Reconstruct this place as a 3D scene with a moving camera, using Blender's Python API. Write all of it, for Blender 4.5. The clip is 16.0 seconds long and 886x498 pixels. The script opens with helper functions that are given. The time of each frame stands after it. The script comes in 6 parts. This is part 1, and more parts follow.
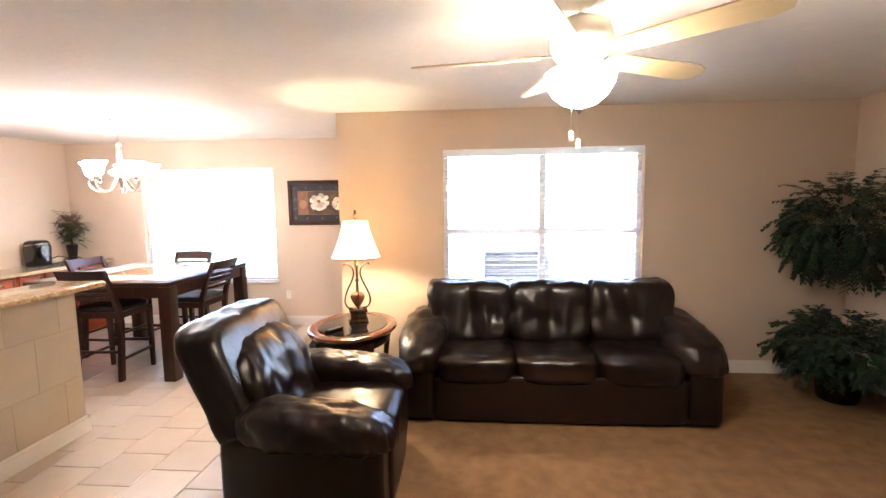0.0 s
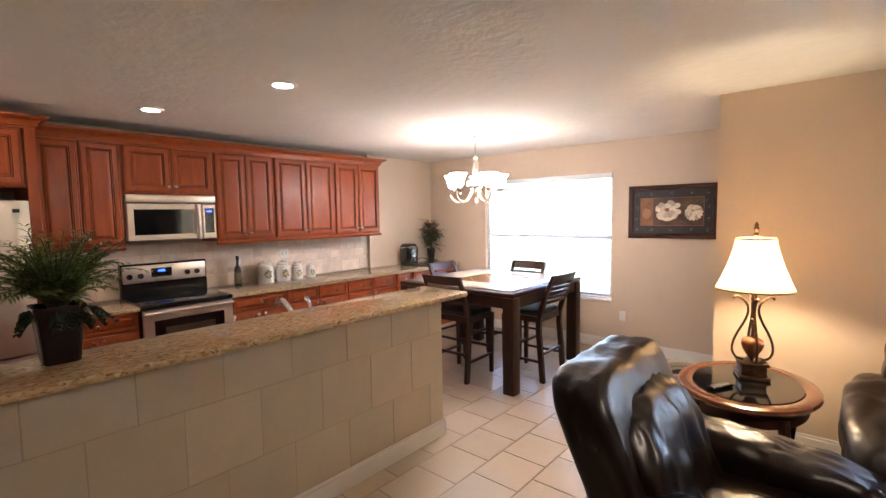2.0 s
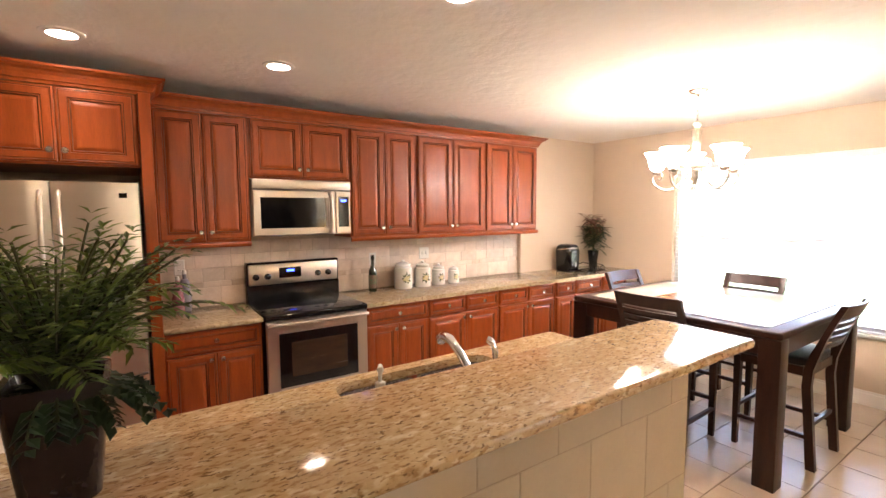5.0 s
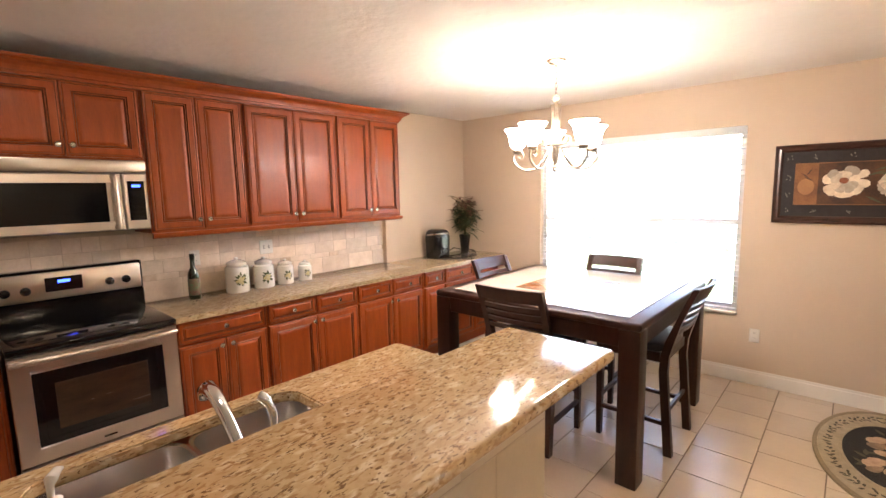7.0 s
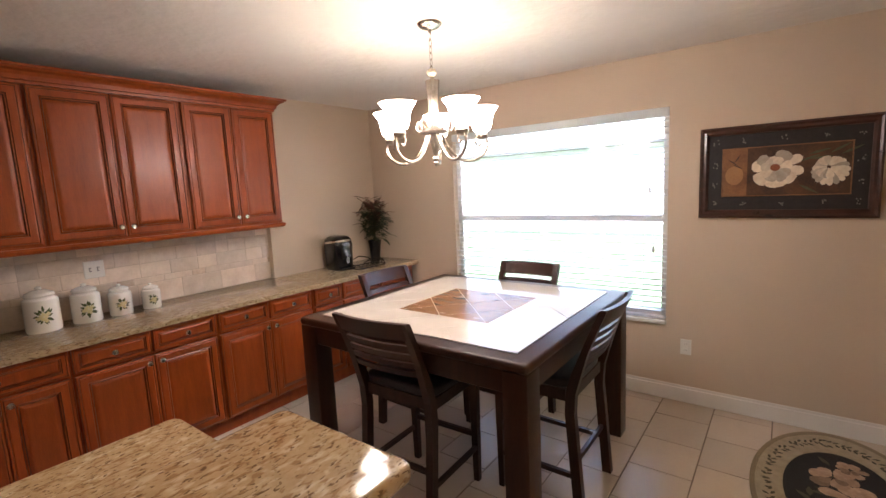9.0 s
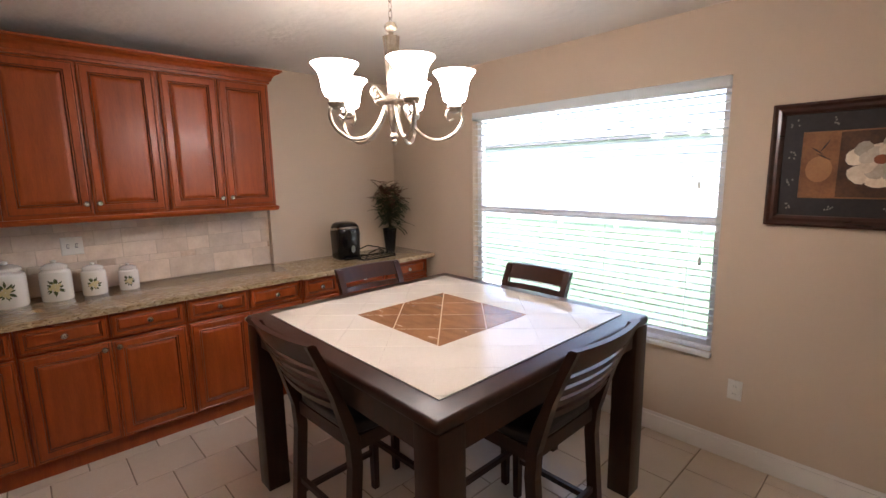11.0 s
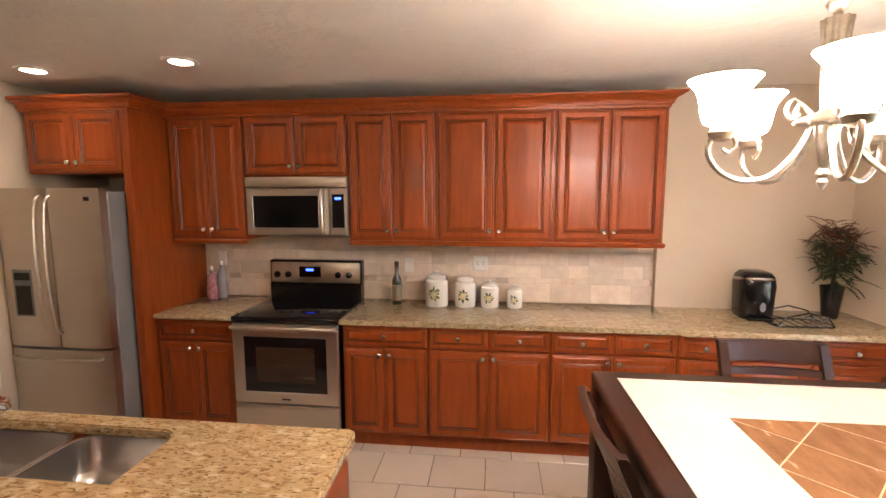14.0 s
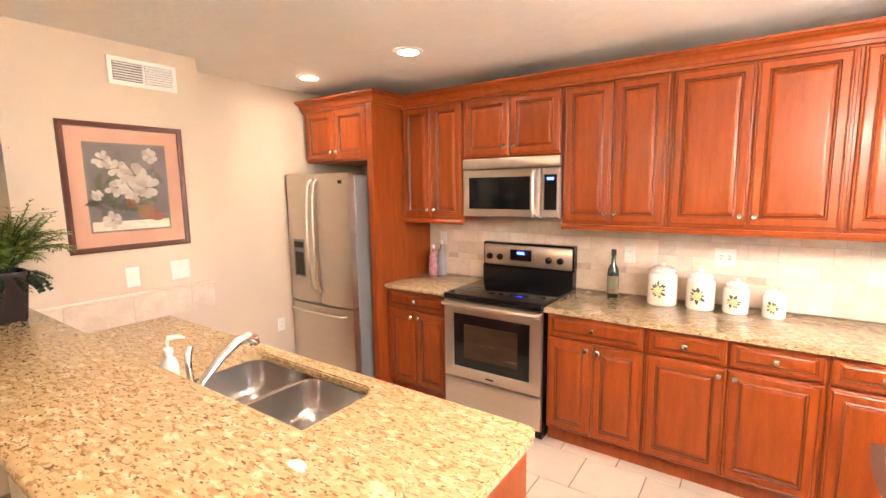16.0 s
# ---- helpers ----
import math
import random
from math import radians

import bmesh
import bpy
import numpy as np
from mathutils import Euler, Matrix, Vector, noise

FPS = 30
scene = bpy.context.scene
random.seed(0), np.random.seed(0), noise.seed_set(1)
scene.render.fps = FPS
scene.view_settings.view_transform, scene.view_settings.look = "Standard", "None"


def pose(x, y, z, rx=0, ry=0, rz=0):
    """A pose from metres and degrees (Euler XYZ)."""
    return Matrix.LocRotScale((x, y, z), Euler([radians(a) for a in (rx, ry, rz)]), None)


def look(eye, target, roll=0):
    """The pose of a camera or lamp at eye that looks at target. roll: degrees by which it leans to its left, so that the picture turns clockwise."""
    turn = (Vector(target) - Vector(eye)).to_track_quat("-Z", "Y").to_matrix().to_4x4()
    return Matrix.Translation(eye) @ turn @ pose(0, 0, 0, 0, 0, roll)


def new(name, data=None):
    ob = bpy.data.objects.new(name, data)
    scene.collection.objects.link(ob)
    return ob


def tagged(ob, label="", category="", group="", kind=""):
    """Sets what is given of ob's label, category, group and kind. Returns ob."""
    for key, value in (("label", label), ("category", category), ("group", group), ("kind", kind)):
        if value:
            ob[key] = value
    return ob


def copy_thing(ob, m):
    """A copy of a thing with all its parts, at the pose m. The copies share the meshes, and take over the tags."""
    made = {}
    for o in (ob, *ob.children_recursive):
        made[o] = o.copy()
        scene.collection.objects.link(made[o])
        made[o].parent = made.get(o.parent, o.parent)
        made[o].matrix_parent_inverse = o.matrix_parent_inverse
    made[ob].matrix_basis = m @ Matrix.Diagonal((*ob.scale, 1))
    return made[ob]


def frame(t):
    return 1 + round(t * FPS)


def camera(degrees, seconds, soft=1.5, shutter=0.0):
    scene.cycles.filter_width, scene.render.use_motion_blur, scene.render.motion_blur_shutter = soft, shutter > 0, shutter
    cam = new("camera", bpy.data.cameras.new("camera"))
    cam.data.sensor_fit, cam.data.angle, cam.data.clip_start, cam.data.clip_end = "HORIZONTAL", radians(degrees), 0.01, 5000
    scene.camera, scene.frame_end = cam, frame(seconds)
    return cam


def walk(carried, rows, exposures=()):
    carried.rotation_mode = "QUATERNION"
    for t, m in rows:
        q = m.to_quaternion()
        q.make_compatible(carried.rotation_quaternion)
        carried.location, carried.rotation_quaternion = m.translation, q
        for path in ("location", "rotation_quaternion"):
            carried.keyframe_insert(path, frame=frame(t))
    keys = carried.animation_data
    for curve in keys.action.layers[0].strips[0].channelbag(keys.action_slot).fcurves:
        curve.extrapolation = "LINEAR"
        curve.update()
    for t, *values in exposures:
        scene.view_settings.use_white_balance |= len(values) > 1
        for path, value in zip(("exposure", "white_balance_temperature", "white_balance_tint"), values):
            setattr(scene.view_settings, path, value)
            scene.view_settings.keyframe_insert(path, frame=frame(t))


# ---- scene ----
cam = camera(88.4, 16.0)
PATH = [
    (0, (-0.769, 1.457, 1.642), (-0.929, 3.44, 1.437), -0.8),
    (0.5, (-0.924, 1.568, 1.646), (-1.413, 3.498, 1.452), -0.5),
    (1, (-1.062, 1.694, 1.661), (-1.867, 3.516, 1.48), -0.7),
    (1.5, (-1.255, 1.822, 1.677), (-2.339, 3.494, 1.5), -0.7),
    (2, (-1.436, 1.93, 1.665), (-2.747, 3.432, 1.513), -0.9),
    (2.5, (-1.685, 1.992, 1.663), (-3.16, 3.336, 1.523), -0.7),
    (3, (-1.898, 2.055, 1.662), (-3.503, 3.24, 1.525), -0.6),
    (3.2, (-1.972, 2.09, 1.656), (-3.618, 3.216, 1.52), -0.6),
    (5.3, (-2.679, 2.427, 1.642), (-4.316, 3.562, 1.467), -0.2),
    (5.5, (-2.706, 2.462, 1.646), (-4.302, 3.652, 1.458), -0.5),
    (6, (-2.772, 2.605, 1.647), (-4.271, 3.912, 1.436), -0.9),
    (6.5, (-2.826, 2.764, 1.654), (-4.229, 4.17, 1.419), -1.0),
    (7, (-2.83, 2.958, 1.661), (-4.156, 4.434, 1.408), -1.2),
    (7.5, (-2.844, 3.191, 1.663), (-4.092, 4.73, 1.397), -1.6),
    (8, (-2.847, 3.412, 1.657), (-4.04, 4.994, 1.385), -2.2),
    (8.5, (-2.826, 3.634, 1.657), (-4.007, 5.225, 1.384), -2.8),
    (9, (-2.822, 3.813, 1.657), (-4.019, 5.393, 1.386), -2.8),
    (9.2, (-2.815, 3.896, 1.638), (-4.02, 5.47, 1.377), -2.6),
    (11.3, (-2.717, 4.656, 1.641), (-4.237, 5.912, 1.304), -1.1),
    (11.5, (-2.729, 4.714, 1.662), (-4.305, 5.897, 1.32), -1.3),
    (12, (-2.771, 4.782, 1.682), (-4.483, 5.767, 1.37), -1.6),
    (12.5, (-2.811, 4.792, 1.719), (-4.662, 5.498, 1.441), -1.2),
    (13, (-2.826, 4.851, 1.741), (-4.772, 5.24, 1.496), -1.0),
    (13.5, (-2.871, 4.892, 1.753), (-4.856, 4.969, 1.521), -0.5),
    (14, (-2.967, 4.902, 1.752), (-4.94, 4.68, 1.517), -0.1),
    (14.5, (-3.05, 4.914, 1.742), (-4.972, 4.412, 1.507), -0.2),
    (15, (-3.12, 4.929, 1.718), (-4.955, 4.169, 1.484), -0.0),
    (15.5, (-3.152, 4.953, 1.703), (-4.873, 3.963, 1.46), -0.5),
    (16, (-3.18, 4.957, 1.685), (-4.806, 3.826, 1.415), -0.8),
]
EXPOSURES = [(0, 5.5, 5650, 20), (0.6, 5.15, 5650, 20), (1.5, 4.78, 5750, 20), (2.2, 4.75, 5870, 20), (3, 4.8, 6200, 20), (5.5, 5.35, 6450, 20), (7, 4.95, 6400, 20), (8, 4.3, 6200, 20),
             (9, 4.02, 6100, 20), (11.5, 3.7, 5900, 20), (12.5, 3.59, 6000, 20), (13.5, 4.33, 6350, 20), (14.5, 5.2, 6700, 20), (15.2, 5.75, 6750, 20), (16, 6.07, 6580, 20)]
walk(cam, [(t, look(eye, target, roll)) for t, eye, target, roll in PATH], exposures=EXPOSURES)

# ---- light ----
world = bpy.data.worlds.new("sky")
scene.world = world
world.use_nodes = True
wn = world.node_tree.nodes
sky = wn.new("ShaderNodeTexSky")
sky.sky_type, sky.sun_disc = "NISHITA", False
sky.dust_density, sky.air_density, sky.ozone_density = 3.5, 1.2, 0.6
sky.sun_elevation, sky.sun_rotation = radians(52), radians(100)
wn["Background"].inputs[1].default_value = 0.15
world.node_tree.links.new(sky.outputs[0], wn["Background"].inputs[0])


def lamp(name, kind, m, watts, col=(1, 1, 1), size=0.1, size_y=None, spot=None):
    d = bpy.data.lights.new(name, kind)
    d.energy, d.color = watts, col
    if kind == "AREA":
        d.shape, d.size, d.size_y = "RECTANGLE", size, size_y or size
    elif kind == "SUN":
        d.angle = radians(0.5)
    else:
        d.shadow_soft_size = size
    if spot:
        d.spot_size, d.spot_blend = radians(spot), 1.0
    ob = new(name, d)
    ob.matrix_world = m
    return ob


WARM = (1.0, 0.77, 0.44)
SOFT = (1.0, 0.89, 0.76)
lamp("sun", "SUN", look((9, -2, 12), (0, 0, 0)), 3.6, (1, 0.95, 0.86))
CANS = [(-5.50, 2.16), (-5.44, 3.15), (-4.13, 3.5)]
for x, y in CANS:
    lamp("downlight_bulb", "SPOT", look((x, y, 2.47), (x, y, 0)), 0.36, SOFT, 0.05, spot=110)
lamp("table_lamp_bulb", "POINT", pose(-1.815, 5.235, 1.29), 1.4, WARM, 0.04)
CHAND = (-4.345, 5.80)
for k in range(5):
    a = radians(-22 + 72 * k)
    lamp("chandelier_bulb", "POINT", pose(CHAND[0] + 0.26 * math.cos(a), CHAND[1] + 0.26 * math.sin(a), 2.088), 0.009, SOFT, 0.03)


# ---- materials ----
def mat(name, col, col2=None, rough=0.5, metal=0.0, scale=6.0, stretch=(1, 1, 1), bump=0.0, bscale=80.0, coat=0.0, spread=0.0, var=0.08, rvar=0.07, island=0.0):
    """A surface of two tones mixed by a coarse and a fine noise, with fine relief. spread: how much single pieces differ."""
    m = bpy.data.materials.new(name)
    m.use_nodes = True
    nt = m.node_tree
    n, ln = nt.nodes, nt.links
    p = n["Principled BSDF"]
    p.inputs["Metallic"].default_value = metal
    p.inputs["Coat Weight"].default_value = coat
    p.inputs["Coat Roughness"].default_value = 0.12
    tc, mp = n.new("ShaderNodeTexCoord"), n.new("ShaderNodeMapping")
    mp.inputs["Scale"].default_value = stretch
    ln.new(tc.outputs["Object"], mp.inputs[0])
    if spread:
        ri, off = n.new("ShaderNodeObjectInfo"), n.new("ShaderNodeVectorMath")
        off.operation = "SCALE"
        off.inputs[0].default_value = (37.0, 91.0, 53.0)
        ln.new(ri.outputs["Random"], off.inputs["Scale"])
        ln.new(off.outputs[0], mp.inputs["Location"])
    a, b = n.new("ShaderNodeTexNoise"), n.new("ShaderNodeTexNoise")
    a.inputs["Scale"].default_value, a.inputs["Detail"].default_value = scale, 6
    b.inputs["Scale"].default_value, b.inputs["Detail"].default_value = bscale, 3
    ln.new(mp.outputs[0], a.inputs["Vector"])
    ln.new(mp.outputs[0], b.inputs["Vector"])
    col2 = col2 or tuple(c * (1 - 2 * var) for c in col)
    ramp = n.new("ShaderNodeValToRGB")
    ramp.color_ramp.elements[0].position, ramp.color_ramp.elements[1].position = 0.3, 0.7
    ramp.color_ramp.elements[0].color, ramp.color_ramp.elements[1].color = (*col2, 1), (*col, 1)
    mixf = n.new("ShaderNodeMath")
    mixf.operation = "MULTIPLY_ADD"
    mixf.inputs[1].default_value = 0.3
    sub = n.new("ShaderNodeMath")
    sub.operation = "MULTIPLY"
    sub.inputs[1].default_value = 0.7
    ln.new(a.outputs["Fac"], sub.inputs[0])
    ln.new(b.outputs["Fac"], mixf.inputs[0])
    ln.new(sub.outputs[0], mixf.inputs[2])
    ln.new(mixf.outputs[0], ramp.inputs[0])
    out = ramp.outputs[0]
    if spread:
        oi, hsv, mr = n.new("ShaderNodeObjectInfo"), n.new("ShaderNodeHueSaturation"), n.new("ShaderNodeMapRange")
        mr.inputs["To Min"].default_value, mr.inputs["To Max"].default_value = 1 - spread, 1 + spread
        ln.new(oi.outputs["Random"], mr.inputs["Value"])
        ln.new(mr.outputs[0], hsv.inputs["Value"])
        ln.new(out, hsv.inputs["Color"])
        out = hsv.outputs[0]
    if island:
        ge, hs, mi = n.new("ShaderNodeNewGeometry"), n.new("ShaderNodeHueSaturation"), n.new("ShaderNodeMapRange")
        mi.inputs["To Min"].default_value, mi.inputs["To Max"].default_value = 1 - island, 1 + island * 0.4
        ln.new(ge.outputs["Random Per Island"], mi.inputs["Value"])
        ln.new(mi.outputs[0], hs.inputs["Value"])
        ln.new(out, hs.inputs["Color"])
        out = hs.outputs[0]
    ln.new(out, p.inputs["Base Color"])
    rr = n.new("ShaderNodeMapRange")
    rr.inputs["To Min"].default_value, rr.inputs["To Max"].default_value = max(0.02, rough - rvar), min(1, rough + rvar)
    ln.new(a.outputs["Fac"], rr.inputs["Value"])
    ln.new(rr.outputs[0], p.inputs["Roughness"])
    if bump:
        bu = n.new("ShaderNodeBump")
        bu.inputs["Strength"].default_value, bu.inputs["Distance"].default_value = bump, 0.01
        ln.new(b.outputs["Fac"], bu.inputs["Height"])
        ln.new(bu.outputs[0], p.inputs["Normal"])
    return m


def glow(name, col, strength):
    m = bpy.data.materials.new(name)
    m.use_nodes = True
    p = m.node_tree.nodes["Principled BSDF"]
    p.inputs["Base Color"].default_value = (*col, 1)
    p.inputs["Emission Color"].default_value = (*col, 1)
    p.inputs["Emission Strength"].default_value = strength
    p.inputs["Roughness"].default_value = 0.35
    return m


def granite(name, light, dark, flake, vein, fleck):
    m = mat(name, light, dark, rough=0.09, scale=26, bscale=90)
    n, ln = m.node_tree.nodes, m.node_tree.links
    p = n["Principled BSDF"]
    src = p.inputs["Base Color"].links[0].from_socket
    tc, mp = n.new("ShaderNodeTexCoord"), n.new("ShaderNodeMapping")
    mp.inputs["Scale"].default_value, mp.inputs["Rotation"].default_value = (1.15, 0.45, 1.0), (0, 0, radians(28))
    ln.new(tc.outputs["Object"], mp.inputs[0])
    for sc, lo, hi, tone in ((42, 0.54, 0.66, flake), (72, 0.54, 0.62, vein), (118, 0.60, 0.66, fleck)):
        v, r, mx = n.new("ShaderNodeTexNoise"), n.new("ShaderNodeMapRange"), n.new("ShaderNodeMix")
        v.inputs["Scale"].default_value, v.inputs["Detail"].default_value, v.inputs["Distortion"].default_value = sc, 2.0, 0.4
        ln.new(mp.outputs[0], v.inputs["Vector"])
        r.inputs["From Min"].default_value, r.inputs["From Max"].default_value = lo, hi
        ln.new(v.outputs["Fac"], r.inputs["Value"])
        mx.data_type = "RGBA"
        ln.new(r.outputs[0], mx.inputs[0])
        ln.new(src, mx.inputs[6])
        mx.inputs[7].default_value = (*tone, 1)
        src = mx.outputs[2]
    ln.new(src, p.inputs["Base Color"])
    return m


M_WALL = mat("beige_wall_paint", (0.62, 0.505, 0.38), rough=0.75, scale=2.5, bump=0.12, bscale=220, var=0.03)
M_CEIL = mat("textured_ceiling_paint", (0.80, 0.765, 0.70), rough=0.9, scale=3, bump=0.60, bscale=15, var=0.03)
M_TRIM = mat("white_trim_paint", (0.80, 0.78, 0.74), rough=0.4, var=0.02)
M_CARPET = mat("tan_carpet", (0.290, 0.168, 0.070), (0.165, 0.092, 0.038), rough=0.95, scale=9, bump=1.0, bscale=170)
M_TILE = mat("beige_floor_tile", (0.61, 0.525, 0.43), (0.555, 0.47, 0.38), rough=0.23, scale=4, bump=0.02, bscale=60, spread=0.06, rvar=0.02)
M_GROUT = mat("floor_grout", (0.22, 0.17, 0.13), rough=0.9, scale=20)
M_BTILE = mat("bar_face_tile", (0.56, 0.48, 0.36), (0.50, 0.425, 0.315), rough=0.4, scale=6, bump=0.08, bscale=50, spread=0.05)
M_BGROUT = mat("bar_face_grout", (0.44, 0.37, 0.28), rough=0.9, scale=20)
M_SPLASH = mat("travertine_tile", (0.76, 0.64, 0.52), (0.60, 0.48, 0.37), rough=0.42, scale=11, bump=0.14, bscale=60, spread=0.10)
M_SPLASHB = mat("brown_travertine_accent", (0.66, 0.53, 0.41), (0.46, 0.33, 0.23), rough=0.45, scale=14, bump=0.12, bscale=60, spread=0.16)
M_SGROUT = mat("sanded_pale_grout", (0.60, 0.49, 0.37), rough=0.9, scale=20)
M_CHERRY = mat("cherry_stained_wood", (0.342, 0.070, 0.0100), (0.218, 0.038, 0.0060), rough=0.35, scale=5, stretch=(5, 5, 0.6), bump=0.02, bscale=40, coat=0.06)
M_CHERRY.node_tree.nodes["Principled BSDF"].inputs["Specular IOR Level"].default_value = 0.36
M_GLAZE = mat("dark_glazed_groove", (0.125, 0.026, 0.008), rough=0.4)
M_GRANITE = granite("speckled_granite", (0.57, 0.415, 0.225), (0.45, 0.30, 0.145), (0.64, 0.50, 0.31), (0.37, 0.225, 0.10), (0.19, 0.11, 0.05))
# same stone as the bar top; grazing glare is put into its paler colour
M_GRANITE_GLARE = granite("granite_paled_by_glare", (0.51, 0.395, 0.245), (0.40, 0.295, 0.17), (0.57, 0.46, 0.31), (0.33, 0.23, 0.12), (0.20, 0.135, 0.075))
M_STEEL = mat("brushed_stainless_steel", (0.60, 0.54, 0.47), (0.57, 0.51, 0.44), rough=0.33, metal=1.0, scale=2, stretch=(1, 1, 10), bscale=40, rvar=0.015)
M_SINK = mat("satin_sink_steel", (0.56, 0.53, 0.50), (0.50, 0.47, 0.44), rough=0.26, metal=1.0, rvar=0.02)
M_STEELD = mat("grey_appliance_side", (0.25, 0.25, 0.25), rough=0.45, metal=0.3)
M_NICKEL = mat("satin_nickel", (0.66, 0.63, 0.58), rough=0.25, metal=1.0)
M_CHROME = mat("polished_chrome", (0.80, 0.80, 0.80), rough=0.08, metal=1.0, var=0.01)
M_BLACK = mat("black_enamel", (0.006, 0.006, 0.007), rough=0.14)
M_BGLASS = mat("black_oven_glass", (0.005, 0.005, 0.006), rough=0.06)
M_ESP = mat("espresso_wood", (0.046, 0.017, 0.010), (0.022, 0.009, 0.006), rough=0.36, scale=6, stretch=(5, 5, 0.8), bump=0.05, bscale=50, coat=0.08)
M_ESP.node_tree.nodes["Principled BSDF"].inputs["Specular IOR Level"].default_value = 0.32
M_SEATL = mat("black_vinyl_seat", (0.012, 0.012, 0.016), rough=0.35, bump=0.15, bscale=140)
M_LEATHER = mat("dark_brown_leather", (0.0085, 0.0033, 0.0026), (0.0045, 0.0018, 0.0015), rough=0.33, scale=4, bump=0.22, bscale=20, coat=0.0, rvar=0.03)
M_LEATHER.node_tree.nodes["Principled BSDF"].inputs["Specular IOR Level"].default_value = 0.50
M_SLAB = mat("cream_stone_tabletop", (0.66, 0.60, 0.52), (0.58, 0.52, 0.44), rough=0.11, scale=4, rvar=0.03)
M_INLAY = mat("brown_inlay_tile", (0.31, 0.150, 0.064), (0.16, 0.068, 0.028), rough=0.25, scale=7, stretch=(1, 3, 1), spread=0.12)
M_WHITE = mat("white_ceramic", (0.80, 0.78, 0.72), rough=0.18, var=0.02)
M_BLIND = mat("white_blind_slat", (0.88, 0.88, 0.88), rough=0.45, var=0.02)
bn, bl_ = M_BLIND.node_tree.nodes, M_BLIND.node_tree.links
tr_, mx_ = bn.new("ShaderNodeBsdfTranslucent"), bn.new("ShaderNodeMixShader")
tr_.inputs[0].default_value, mx_.inputs[0].default_value = (0.90, 0.91, 0.92, 1), 0.6
bl_.new(bn["Principled BSDF"].outputs[0], mx_.inputs[1])
bl_.new(tr_.outputs[0], mx_.inputs[2])
bl_.new(mx_.outputs[0], bn["Material Output"].inputs[0])
M_LEAF = mat("green_leaf", (0.19, 0.27, 0.05), (0.09, 0.15, 0.028), rough=0.45, scale=12, island=0.5)
M_LEAFD = mat("dark_green_leaf", (0.024, 0.058, 0.018), (0.012, 0.028, 0.011), rough=0.45, scale=12, island=0.5)
M_GRASS = mat("lawn_grass", (0.060, 0.105, 0.050), (0.040, 0.072, 0.032), rough=0.9, scale=2)
M_STUCCO = mat("pale_stucco", (0.72, 0.72, 0.70), rough=0.9, scale=2)


# ---- builders ----
def bm_new():
    return bmesh.new()


def bx(bm, x0, x1, y0, y1, z0, z1, bev=0.0, seg=1):
    r = bmesh.ops.create_cube(bm, size=1.0, matrix=Matrix.LocRotScale(((x0 + x1) / 2, (y0 + y1) / 2, (z0 + z1) / 2), None, (abs(x1 - x0), abs(y1 - y0), abs(z1 - z0))))
    if bev:
        edges = list({e for v in r["verts"] for e in v.link_edges})
        bmesh.ops.bevel(bm, geom=edges, offset=bev, segments=seg, profile=0.5, affect="EDGES")
    return bm


def lathe(bm, prof, n=24, cx=0.0, cy=0.0, cap=True, sx=1.0, sy=1.0):
    """Turns a profile of (radius, height) about the upright through (cx, cy)."""
    rings = []
    for r, z in prof:
        rings.append([bm.verts.new((cx + sx * r * math.cos(2 * math.pi * k / n), cy + sy * r * math.sin(2 * math.pi * k / n), z)) for k in range(n)])
    for a, b in zip(rings, rings[1:]):
        for k in range(n):
            bm.faces.new((a[k], a[(k + 1) % n], b[(k + 1) % n], b[k]))
    if cap:
        bm.faces.new(list(reversed(rings[0])))
        bm.faces.new(rings[-1])
    return bm


def tube(bm, pts, r, n=8, cap=True):
    """A round rod along a line of points; r is one radius, or one for each point."""
    pts = [Vector(p) for p in pts]
    rs = r if isinstance(r, (list, tuple)) else [r] * len(pts)
    rings, side = [], None
    for i, p in enumerate(pts):
        d = (pts[min(i + 1, len(pts) - 1)] - pts[max(i - 1, 0)]).normalized()
        if side is None:
            side = d.cross(Vector((0, 0, 1)) if abs(d.z) < 0.9 else Vector((1, 0, 0))).normalized()
        side = (side - d * side.dot(d)).normalized()
        up = d.cross(side)
        rings.append([bm.verts.new(p + rs[i] * (math.cos(2 * math.pi * k / n) * side + math.sin(2 * math.pi * k / n) * up)) for k in range(n)])
    for a, b in zip(rings, rings[1:]):
        for k in range(n):
            bm.faces.new((a[k], a[(k + 1) % n], b[(k + 1) % n], b[k]))
    if cap:
        bm.faces.new(list(reversed(rings[0])))
        bm.faces.new(rings[-1])
    return bm


def bend(pts, k=4):
    """A smooth line through the points: k steps between each two."""
    pts = [Vector(p) for p in pts]
    res = []
    for i in range(len(pts) - 1):
        a, b, c, d = pts[max(i - 1, 0)], pts[i], pts[i + 1], pts[min(i + 2, len(pts) - 1)]
        for q in range(k):
            t = q / k
            res.append(0.5 * (2 * b + (c - a) * t + (2 * a - 5 * b + 4 * c - d) * t * t + (3 * b - a - 3 * c + d) * t * t * t))
    return res + [pts[-1]]


